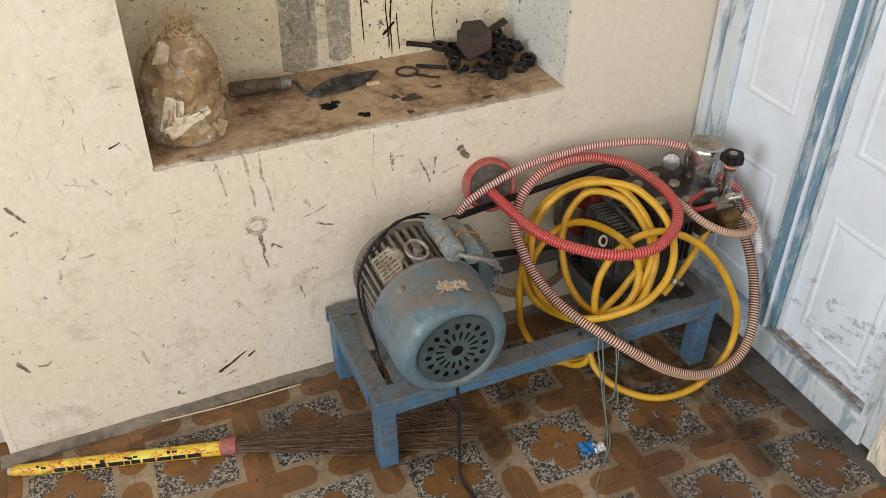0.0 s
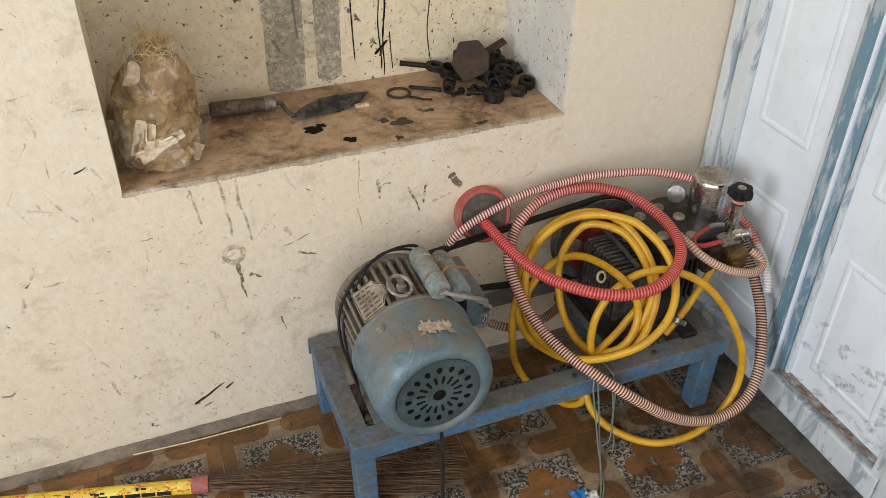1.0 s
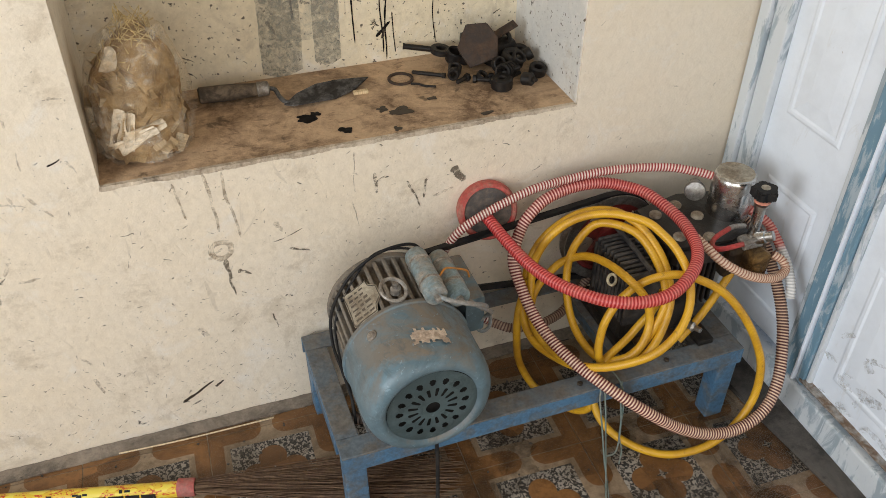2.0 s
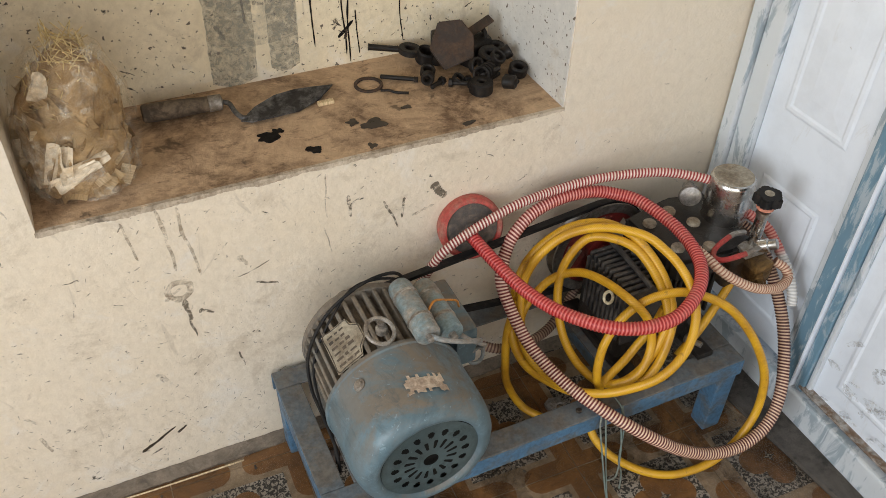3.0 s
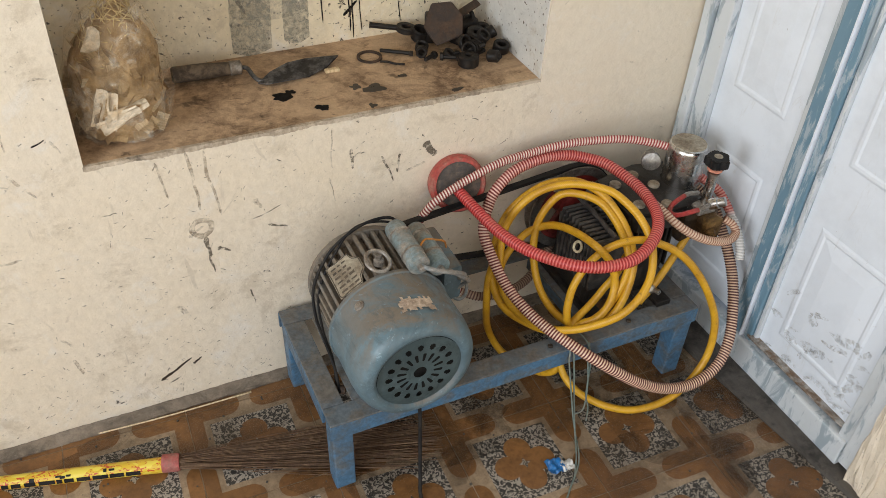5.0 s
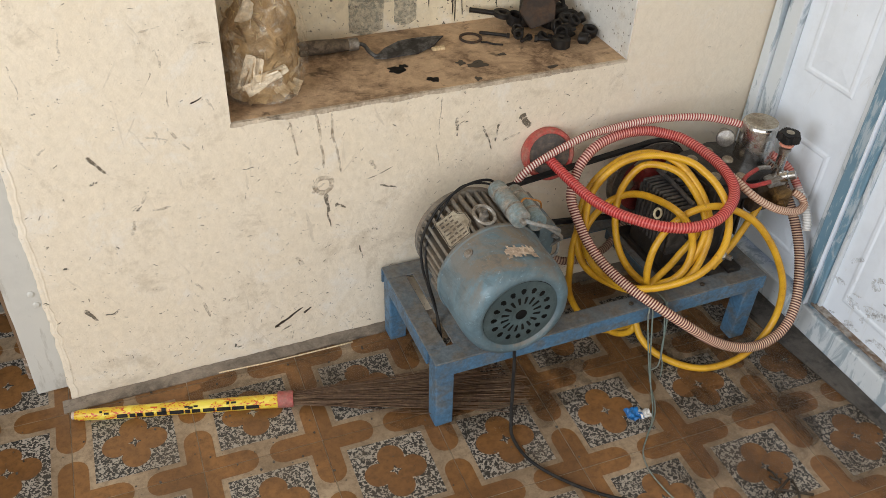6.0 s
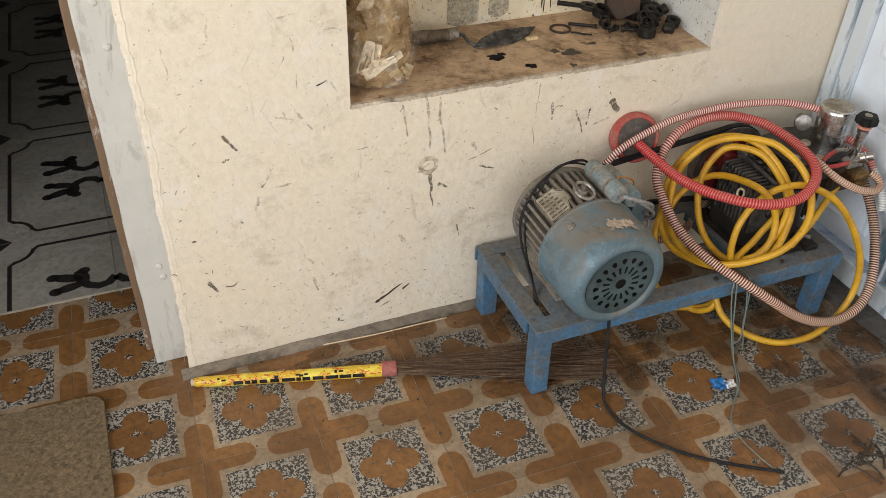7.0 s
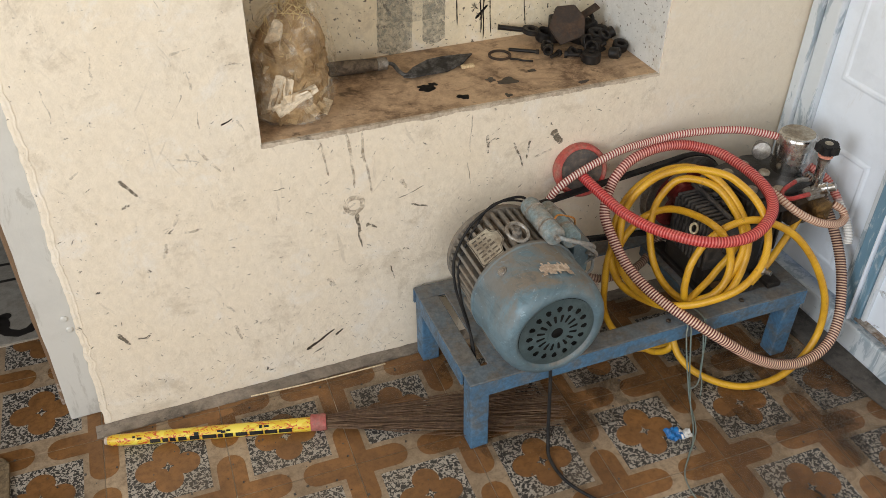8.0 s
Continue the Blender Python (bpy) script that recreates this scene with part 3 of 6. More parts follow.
# ribbed casing
bm = lathe([(0.092, 0.0), (0.092, 0.155)], 64, m=pose(MX, MF + 0.145, MZ, -90, 0, 0))
casing = mpart("casing", bm, "motor_dusty", "ribbed casing grey with dust")
for k in range(36):
    a = 360 / 36 * k
    bm = box(-0.0036, 0.0036, 0.089, MR - 0.008, 0, 0.138, 0.0018, 2, m=pose(MX, MF + 0.152, MZ, -90, 0, 0) @ pose(0, 0, 0, 0, 0, a))
    mpart("rib", bm, "motor_dusty", "", False, casing)
bm = lathe([(0.100, 0.138), (MR - 0.006, 0.140), (MR - 0.006, 0.152), (0.100, 0.165), (0.07, 0.180), (0.03, 0.188), (0.03, 0.215), (0.014, 0.215), (0.014, 0.25)], 48, m=pose(MX, MF + 0.145, MZ, -90, 0, 0))
mpart("end_shield", bm, "motor_dusty", "dusty cast end shield")
bm = bmesh.new()
lathe([(0.015, 0.0), (0.040, 0.0), (0.045, 0.003), (0.035, 0.013), (0.045, 0.023), (0.040, 0.026), (0.015, 0.026)], 40, bm, pose(MX, MF + 0.327, MZ, -90, 0, 0))
mpart("pulley", bm, "steel_dark", "dark cast belt pulley")
for sx in (-1, 1):
    bm = box(MX + sx * 0.045 - 0.020, MX + sx * 0.045 + 0.020, -0.27, -0.10, BZ, BZ + 0.012, 0.003)
    box(MX + sx * 0.050 - 0.01, MX + sx * 0.050 + 0.01, -0.26, -0.11, BZ + 0.01, BZ + 0.065, 0.003, bm=bm)
    mpart("foot", bm, "motor_dusty")


# ---- hoses ----
def hose_stripes(name, stops_light, stops_dark, pitch, share, rough=0.45, length=1.0):
    """Ribbed plastic hose: a light wall and a coloured helix, both dyed along the hose."""
    m, nt, b, vec = base(name, rough)
    tc = nt.nodes["Texture Coordinate"]
    sep = nt.nodes.new("ShaderNodeSeparateXYZ")
    nt.links.new(tc.outputs["UV"], sep.inputs[0])

    def math_node(op, a, bval):
        n = nt.nodes.new("ShaderNodeMath")
        n.operation = op
        for s, v in zip(n.inputs, (a, bval)):
            if isinstance(v, (int, float)):
                s.default_value = v
            else:
                nt.links.new(v, s)
        return n.outputs[0]

    turn = math_node("FRACT", math_node("ADD", math_node("DIVIDE", sep.outputs[0], pitch), sep.outputs[1]), 0)
    tri = math_node("ABSOLUTE", math_node("SUBTRACT", turn, 0.5), 0)
    band = ramp(nt, tri, [(0.5 - share * 0.5 - 0.05, grey(0)), (0.5 - share * 0.5 + 0.05, grey(1))])
    along = math_node("DIVIDE", sep.outputs[0], length)
    light = ramp(nt, along, stops_light)
    dark = ramp(nt, along, stops_dark)
    c = mix(nt, band, light, dark)
    dust = ramp(nt, noise_tex(nt, vec, 30, 6, 0.7), [(0.52, grey(0)), (0.78, grey(0.35))])
    c = mix(nt, dust, c, (0.40, 0.30, 0.22))
    nt.links.new(c, b.inputs["Base Color"])
    return m


PITCH = 0.0062
A_PTS = [(-0.445, -0.045, 0.440), (-0.428, -0.129, 0.425), (-0.411, -0.193, 0.415), (-0.388, -0.258, 0.416), (-0.354, -0.312, 0.420), (-0.318, -0.345, 0.421), (-0.272, -0.364, 0.421),
         (-0.220, -0.369, 0.425), (-0.174, -0.354, 0.432), (-0.130, -0.321, 0.439), (-0.100, -0.270, 0.443), (-0.091, -0.195, 0.448), (-0.115, -0.118, 0.459), (-0.148, -0.081, 0.463),
         (-0.193, -0.063, 0.470), (-0.252, -0.056, 0.469), (-0.312, -0.058, 0.456), (-0.354, -0.068, 0.432), (-0.380, -0.080, 0.402), (-0.403, -0.108, 0.360), (-0.402, -0.146, 0.322),
         (-0.391, -0.198, 0.279), (-0.372, -0.250, 0.250), (-0.347, -0.300, 0.230), (-0.317, -0.346, 0.215), (-0.278, -0.388, 0.193), (-0.231, -0.418, 0.161), (-0.182, -0.435, 0.126),
         (-0.122, -0.450, 0.098), (-0.058, -0.456, 0.086), (-0.003, -0.452, 0.095), (0.036, -0.440, 0.117), (0.066, -0.417, 0.152), (0.088, -0.385, 0.191), (0.106, -0.346, 0.236),
         (0.114, -0.306, 0.280), (0.114, -0.262, 0.325), (0.106, -0.215, 0.372), (0.075, -0.17, 0.40)]
M["suction"] = hose_stripes("red_suction_hose", [(0.0, (0.62, 0.10, 0.09)), (0.36, (0.66, 0.20, 0.17)), (0.46, (0.78, 0.56, 0.48)), (0.62, (0.74, 0.54, 0.40)), (1, (0.60, 0.41, 0.29))],
                            [(0.0, (0.36, 0.012, 0.015)), (0.36, (0.30, 0.016, 0.016)), (0.46, (0.16, 0.018, 0.016)), (1, (0.045, 0.018, 0.015))], PITCH, 0.52, 0.4, 2.35)
suction = thing("suction_hose", (-0.44, -0.03, 0.44), "ribbed red suction hose with round strainer, looped over the pump", "hose")
inv = Matrix.Translation((0.44, 0.03, -0.44))


bm = tube(A_PTS, 0.0108, 14, PITCH / 5, PITCH, 0.0016)
bm.transform(inv)
part("hose", bm, M["suction"], suction, "", True)
M["red_plastic"] = worn("dusty_red_plastic", (0.46, 0.055, 0.045), (0.36, 0.16, 0.12), 0.5, 0, 20, 0.4)
M["grey_face"] = worn("grey_strainer_face", (0.085, 0.075, 0.07), (0.15, 0.115, 0.09), 0.8, 0, 60, 0.6, 0.0015, 60)
sm = look((-0.430, -0.024, 0.433), (-0.50, -0.50, 0.60)) @ pose(0, 0, 0, 0, 180, 0)
bm = lathe([(0.030, -0.022), (0.052, -0.020), (0.060, -0.014), (0.062, 0.0), (0.061, 0.013), (0.057, 0.018), (0.050, 0.018), (0.048, 0.012)], 48, m=inv @ sm)
part("strainer_body", bm, M["red_plastic"], suction, "thick red plastic strainer ring", True)
bm = lathe([(0.0485, 0.010), (0.0485, 0.014), (0.03, 0.0145), (0.014, 0.015), (0.012, 0.022)], 40, m=inv @ sm)
part("strainer_face", bm, M["grey_face"], suction, "dusty dark grey strainer face", True)

M["return"] = hose_stripes("pink_return_hose", [(0.0, (0.70, 0.60, 0.53)), (0.55, (0.76, 0.60, 0.53)), (1, (0.70, 0.40, 0.36))], [(0.0, (0.14, 0.015, 0.015)), (0.5, (0.26, 0.025, 0.025)), (1, (0.36, 0.045, 0.04))], PITCH, 0.52, 0.45, 1.25)
B_PTS = [(-0.43, -0.083, 0.172), (-0.48, -0.06, 0.20), (-0.53, -0.045, 0.26), (-0.548, -0.046, 0.325), (-0.540, -0.054, 0.358), (-0.526, -0.060, 0.392), (-0.503, -0.062, 0.422), (-0.467, -0.060, 0.443), (-0.412, -0.058, 0.465), (-0.344, -0.056, 0.484), (-0.268, -0.052, 0.488), (-0.193, -0.060, 0.496), (-0.122, -0.077, 0.500), (-0.062, -0.098, 0.501), (-0.013, -0.124, 0.496), (0.02, -0.147, 0.491)]
hose_b = tagged(part("return_hose", tube(B_PTS, 0.0078, 12, PITCH / 5, PITCH, 0.0016), M["return"], None, "", True), "thin ribbed pink hose running over the wheel to the pump", "hose")
C_PTS = [(-0.089, -0.245, 0.442), (-0.077, -0.275, 0.432), (-0.066, -0.3, 0.421), (-0.039, -0.32, 0.402), (0.001, -0.335, 0.382), (0.056, -0.335, 0.364), (0.093, -0.32, 0.361), (0.094, -0.305, 0.374), (0.079, -0.29, 0.384)]
M["bypass"] = hose_stripes("cream_bypass_hose", [(0, (0.66, 0.50, 0.38)), (1, (0.66, 0.45, 0.32))], [(0, (0.30, 0.13, 0.08)), (1, (0.30, 0.12, 0.07))], PITCH, 0.4, 0.45, 0.35)
tagged(part("bypass_hose", tube(C_PTS, 0.0080, 12, PITCH / 5, PITCH, 0.0015), M["bypass"], None, "", True), "short ribbed cream hose from the pump's valve", "hose")
D_PTS = [(0.075, -0.175, 0.43), (0.112, -0.215, 0.405), (0.123, -0.242, 0.382), (0.127, -0.266, 0.361), (0.128, -0.290, 0.341), (0.124, -0.318, 0.312), (0.118, -0.332, 0.290)]
M["taped"] = hose_stripes("red_hose_taped_white", [(0, (0.60, 0.24, 0.20)), (0.55, (0.60, 0.28, 0.23)), (0.62, (0.74, 0.73, 0.71)), (1, (0.74, 0.73, 0.71))], [(0, (0.36, 0.06, 0.05)), (0.55, (0.36, 0.06, 0.05)), (0.62, (0.52, 0.51, 0.50)), (1, (0.5, 0.49, 0.48))], PITCH, 0.45, 0.45, 0.21)
tagged(part("drain_hose", tube(D_PTS, 0.0088, 12, PITCH / 5, PITCH, 0.0015), M["taped"], None, "", True), "short red ribbed hose with a white taped end", "hose")
E_PTS = [(-0.43, -0.083, 0.172), (-0.392, -0.108, 0.166), (-0.330, -0.115, 0.166), (-0.272, -0.10, 0.170), (-0.22, -0.075, 0.195), (-0.185, -0.06, 0.235), (-0.17, -0.05, 0.27)]
M["brown_hose"] = hose_stripes("dusty_brown_hose", [(0, (0.40, 0.29, 0.21)), (1, (0.30, 0.21, 0.15))], [(0, (0.13, 0.06, 0.045)), (1, (0.10, 0.05, 0.04))], PITCH, 0.45, 0.6, 0.4)
tagged(part("feed_hose", tube(E_PTS, 0.009, 12, PITCH / 5, PITCH, 0.0015), M["brown_hose"], None, "", True), "dusty brown ribbed hose behind the stand", "hose")


def yellow_hose():
    m, nt, b, vec = base("yellow_braided_hose", 0.38)
    tc = nt.nodes["Texture Coordinate"]
    w = nt.nodes.new("ShaderNodeTexWave")
    w.wave_type, w.bands_direction = "BANDS", "DIAGONAL"
    w.inputs["Scale"].default_value = 150
    mp = nt.nodes.new("ShaderNodeMapping")
    mp.inputs["Scale"].default_value = (1, 0.05, 1)
    nt.links.new(tc.outputs["UV"], mp.inputs[0])
    nt.links.new(mp.outputs[0], w.inputs["Vector"])
    c = mix(nt, w.outputs["Fac"], (0.60, 0.315, 0.012), (0.70, 0.40, 0.024))
    c = mix(nt, ramp(nt, noise_tex(nt, vec, 16, 6, 0.7), [(0.45, grey(0)), (0.66, grey(0.7))]), c, (0.40, 0.19, 0.015))
    c = mix(nt, ramp(nt, noise_tex(nt, vec, 55, 4, 0.7), [(0.62, grey(0)), (0.72, grey(0.7))]), c, (0.22, 0.11, 0.03))
    nt.links.new(c, b.inputs["Base Color"])
    bump(nt, b, w.outputs["Fac"], 0.25, 0.0006)
    return m


M["yellow"] = yellow_hose()
YR = 0.0083
spray = thing("spray_hose", (-0.25, -0.2, 0.2), "yellow braided spray hose coiled over the pump and floor", "hose")
inv = Matrix.Translation((0.25, 0.2, -0.2))
Y1 = [(-0.285, -0.135, 0.452), (-0.232, -0.165, 0.472), (-0.183, -0.212, 0.475), (-0.163, -0.250, 0.465), (-0.149, -0.288, 0.446), (-0.143, -0.325, 0.415), (-0.153, -0.357, 0.375), (-0.179, -0.378, 0.338), (-0.219, -0.384, 0.302), (-0.258, -0.370, 0.272), (-0.308, -0.337, 0.240), (-0.345, -0.290, 0.218), (-0.368, -0.237, 0.215), (-0.383, -0.190, 0.237), (-0.380, -0.157, 0.272), (-0.372, -0.135, 0.322), (-0.359, -0.124, 0.370), (-0.330, -0.126, 0.418)]
Y2 = [(-0.236, -0.140, 0.432), (-0.207, -0.165, 0.438), (-0.180, -0.197, 0.431), (-0.166, -0.236, 0.408), (-0.165, -0.282, 0.380), (-0.172, -0.311, 0.347), (-0.198, -0.328, 0.305), (-0.228, -0.331, 0.259), (-0.255, -0.318, 0.224), (-0.278, -0.291, 0.207), (-0.292, -0.252, 0.208), (-0.300, -0.208, 0.226), (-0.300, -0.171, 0.258), (-0.297, -0.145, 0.309), (-0.284, -0.130, 0.363), (-0.259, -0.130, 0.408)]
Y3 = [(-0.235, -0.345, 0.245), (-0.214, -0.349, 0.268), (-0.187, -0.338, 0.304), (-0.164, -0.315, 0.351), (-0.153, -0.276, 0.386), (-0.155, -0.230, 0.416), (-0.176, -0.182, 0.446), (-0.213, -0.139, 0.457), (-0.262, -0.109, 0.442), (-0.309, -0.098, 0.411), (-0.345, -0.098, 0.374), (-0.368, -0.107, 0.329), (-0.384, -0.127, 0.276), (-0.393, -0.160, 0.232), (-0.385, -0.205, 0.208), (-0.358, -0.262, 0.206), (-0.330, -0.305, 0.212)]
Y4 = [(-0.372, -0.160, 0.207), (-0.368, -0.139, 0.228), (-0.359, -0.123, 0.257), (-0.342, -0.116, 0.284), (-0.323, -0.116, 0.308), (-0.297, -0.125, 0.340), (-0.265, -0.156, 0.368), (-0.250, -0.214, 0.389), (-0.244, -0.286, 0.402), (-0.216, -0.307, 0.365), (-0.208, -0.322, 0.320), (-0.225, -0.338, 0.285), (-0.248, -0.340, 0.257), (-0.275, -0.325, 0.235)]
Y5 = [(-0.288, -0.305, 0.210), (-0.297, -0.302, 0.238), (-0.296, -0.296, 0.271), (-0.283, -0.288, 0.317), (-0.250, -0.282, 0.360), (-0.211, -0.291, 0.396), (-0.166, -0.311, 0.415), (-0.123, -0.327, 0.405), (-0.077, -0.347, 0.378), (-0.037, -0.366, 0.332), (-0.004, -0.385, 0.274), (0.018, -0.403, 0.209), (0.018, -0.416, 0.146), (-0.001, -0.426, 0.098), (-0.042, -0.434, 0.054), (-0.094, -0.434, 0.025), (-0.157, -0.419, 0.010), (-0.207, -0.388, 0.010), (-0.248, -0.340, 0.018), (-0.268, -0.300, 0.040), (-0.272, -0.270, 0.070)]
Y6 = [(-0.29, -0.30, 0.206), (-0.266, -0.296, 0.222), (-0.227, -0.290, 0.250), (-0.203, -0.286, 0.275), (-0.178, -0.286, 0.307), (-0.164, -0.288, 0.355)]
Y7 = [(-0.375, -0.13, 0.315), (-0.397, -0.14, 0.25), (-0.402, -0.15, 0.18), (-0.385, -0.14, 0.09), (-0.355, -0.16, 0.025), (-0.32, -0.20, 0.011), (-0.298, -0.242, 0.012), (-0.28, -0.272, 0.04), (-0.266, -0.268, 0.07)]
Y8 = [(-0.70, -0.165, 0.010), (-0.582, -0.189, 0.010), (-0.488, -0.196, 0.010), (-0.384, -0.195, 0.010), (-0.335, -0.215, 0.011), (-0.283, -0.24, 0.016), (-0.262, -0.262, 0.05), (-0.275, -0.27, 0.10)]
Y9 = [(-0.11, -0.30, 0.215), (-0.06, -0.29, 0.26), (0.0, -0.272, 0.33), (0.03, -0.262, 0.37)]
for pts, shut in ((Y1, True), (Y2, True), (Y3, False), (Y4, False), (Y5, False), (Y6, False), (Y7, False), (Y8, False), (Y9, False)):
    bm = tube(pts, YR, 10, 0.008, closed=shut)
    bm.transform(inv)
    part("coil", bm, M["yellow"], spray, "", True)


# ---- motor fittings ----
inv = Matrix.Translation((-MX, 0.22, -BZ))
M["plate"] = worn("dull_aluminium_plate", (0.40, 0.355, 0.275), (0.26, 0.205, 0.145), 0.5, 0.2, 30, 0.3, 0.0004)
M["ink"] = worn("faded_dark_print", (0.06, 0.048, 0.038), (0.14, 0.11, 0.08), 0.7)
M["zinc"] = worn("grey_zinc_wire", (0.42, 0.40, 0.37), (0.25, 0.21, 0.17), 0.4, 0.7, 40, 0.5)
M["capacitor"] = worn("blue_grey_capacitor_paint", (0.19, 0.255, 0.27), (0.30, 0.25, 0.20), 0.5, 0.1, 22, 0.6, 0.0006)
M["grey_wire"] = worn("grey_cable_sheath", (0.22, 0.245, 0.25), (0.28, 0.24, 0.2), 0.55)
M["orange"] = worn("orange_wire", (0.62, 0.24, 0.03), (0.4, 0.2, 0.06), 0.5)
M["salmon"] = worn("faded_salmon_plastic", (0.62, 0.25, 0.17), (0.45, 0.24, 0.17), 0.5)
M["paper"] = worn("torn_buff_paper", (0.56, 0.46, 0.36), (0.36, 0.27, 0.20), 0.85, 0, 60, 0.6)

# name plate on the upper flank of the casing
pm = pose(MX, -0.205, MZ) @ pose(0, 0, 0, 0, -34, 0) @ pose(0, 0, MR - 0.009)
w, d = 0.034, 0.043
outline = [(-w, -d), (0.50 * w, -d), (0.62 * w, -0.62 * d), (w, -0.34 * d), (w, 0.34 * d), (0.62 * w, 0.62 * d), (0.50 * w, d), (-w, d)]
bm = prism(outline, 0, 0.0016, m=pm)
bmesh.ops.bevel(bm, geom=[e for e in bm.edges], offset=0.0005, segments=1, affect="EDGES")
plate = mpart("name_plate", bm, "plate", "worn metal name plate with faded print", False)
rnd = random.Random(5)
for row in range(6):
    x = -w + 0.008
    while x < 0.5 * w - 0.010:
        n = rnd.uniform(0.006, 0.017)
        y = -d + 0.009 + row * 0.0125
        bm = box(x, min(x + n, 0.5 * w - 0.003), y, y + rnd.choice((0.0035, 0.006, 0.0045)), 0.0016, 0.0020, m=pm)
        mpart("print_bar", bm, "ink", "", False, plate)
        x += n + 0.004
rim = [(0.93 * x + 0.93 * (px - x) * f, 0.94 * (y + (py - y) * f), 0.0018) for (x, y), (px, py) in zip(outline, outline[1:] + outline[:1]) for f in (0.0, 0.33, 0.67)]
bm = tube(rim, 0.0009, 5, 0.004, closed=True)
bm.transform(pm)
mpart("plate_rim", bm, "ink", "", False, plate)

# lifting ring
bm = bmesh.new()
ring = [(0.023 * math.cos(a), 0.023 * math.sin(a), 0) for a in [k * math.pi / 8 for k in range(16)]]
bm = tube(ring, 0.0035, 8, 0.004, closed=True)
bm.transform(pose(MX - 0.016, -0.242, MZ + MR + 0.018) @ pose(0, 0, 0, 18, 12, 0))
mpart("lifting_ring", bm, "zinc", "grey zinc lifting ring", True)
bm = lathe([(0.010, 0), (0.010, 0.010), (0.0065, 0.013), (0.0065, 0.024)], 12, m=pose(MX - 0.006, -0.222, MZ + MR - 0.008))
mpart("ring_boss", bm, "zinc", "", True)

# capacitors held by straps
for cx, cz, y0, y1 in ((-0.626, 0.466, -0.276, -0.152), (-0.578, 0.436, -0.262, -0.138)):
    ln = y1 - y0
    prof = [(0.015, 0), (0.0195, 0.001), (0.021, 0.004), (0.021, ln - 0.010), (0.019, ln - 0.003), (0.012, ln), (0.004, ln + 0.001)]
    bm = lathe(prof, 28, m=pose(cx, y0, cz, -90, 0, 0))
    rough_up(bm, 0.0007, 30, cx)
    cap = mpart("capacitor", bm, "capacitor", "blue-grey capacitor flecked with paint")
    bm = lathe([(0.003, -0.012), (0.006, -0.010), (0.006, 0.0), (0.016, 0.0015)], 14, m=pose(cx, y0, cz, -90, 0, 0))
    mpart("terminal", bm, "zinc", "", True, cap)
    for f, mat in ((0.25, "zinc"), (0.72, "zinc")):
        bm = lathe([(0.0212, 0), (0.0222, 0.0005), (0.0222, 0.005), (0.0212, 0.0055)], 28, m=pose(cx, y0 + f * ln, cz, -90, 0, 0), cap=False)
        mpart("strap", bm, mat, "", True, cap)
bm = tube([(-0.60, -0.215, 0.455), (-0.585, -0.205, 0.462), (-0.562, -0.2, 0.4515), (-0.540, -0.197, 0.438), (-0.534, -0.195, 0.42)], 0.002, 6, 0.004)
mpart("orange_wire", bm, "orange", "orange tie wire", True)
bm = box(-0.555, -0.515, -0.235, -0.10, 0.315, 0.40, 0.008)
mpart("terminal_box", bm, "motor", "blue-grey cable box")
for pts, r in (([(-0.624, -0.278, 0.468), (-0.61, -0.292, 0.466), (-0.575, -0.297, 0.452), (-0.545, -0.285, 0.43), (-0.525, -0.262, 0.40), (-0.522, -0.235, 0.37)], 0.0042),
               ([(-0.562, -0.256, 0.424), (-0.55, -0.272, 0.42), (-0.528, -0.27, 0.40), (-0.512, -0.255, 0.375), (-0.514, -0.235, 0.35), (-0.53, -0.23, 0.335)], 0.004),
               ([(-0.52, -0.235, 0.37), (-0.506, -0.235, 0.355), (-0.508, -0.24, 0.325), (-0.524, -0.236, 0.315), (-0.535, -0.22, 0.33)], 0.0035)):
    mpart("lead", tube(pts, r, 8, 0.005), "grey_wire", "grey cable lead", True)
bm = tube([(-0.585, -0.10, 0.405), (-0.61, -0.105, 0.448), (-0.655, -0.115, 0.462), (-0.703, -0.13, 0.460), (-0.750, -0.135, 0.426), (-0.788, -0.15, 0.368), (-0.796, -0.175, 0.315), (-0.788, -0.20, 0.265), (-0.780, -0.23, 0.215), (-0.782, -0.26, 0.175)], 0.0030, 8, 0.006)
mpart("supply_cable", bm, "rubber", "black cable bent round the casing", True)
bm = tube([(-0.59, -0.115, 0.405), (-0.62, -0.115, 0.448), (-0.69, -0.12, 0.460), (-0.745, -0.145, 0.425), (-0.784, -0.165, 0.36), (-0.788, -0.19, 0.29), (-0.779, -0.215, 0.23), (-0.782, -0.245, 0.18)], 0.0024, 8, 0.006)
mpart("supply_cable", bm, "rubber", "black cable bent round the casing", True)
# torn label and a cover screw
own = bmesh.new()
rnd = random.Random(3)
NA, NY = 14, 6
grid = []
for i in range(NA + 1):
    row = []
    for j in range(NY + 1):
        a = radians(-9 + 30 * i / NA)
        y = -0.364 + 0.036 * j / NY - 0.010 * i / NA + rnd.uniform(-0.002, 0.002)
        rr = MR + 0.0012 + rnd.uniform(0, 0.0005)
        row.append(own.verts.new((MX + rr * math.sin(a), y, MZ + rr * math.cos(a))))
    grid.append(row)
for i in range(NA):
    for j in range(NY):
        edge = min(i, NA - 1 - i, j, NY - 1 - j)
        if edge > 0 or rnd.random() < 0.5:
            own.faces.new((grid[i][j], grid[i + 1][j], grid[i + 1][j + 1], grid[i][j + 1]))
mpart("paper_label", own, "paper", "torn buff paper label", True, cover)
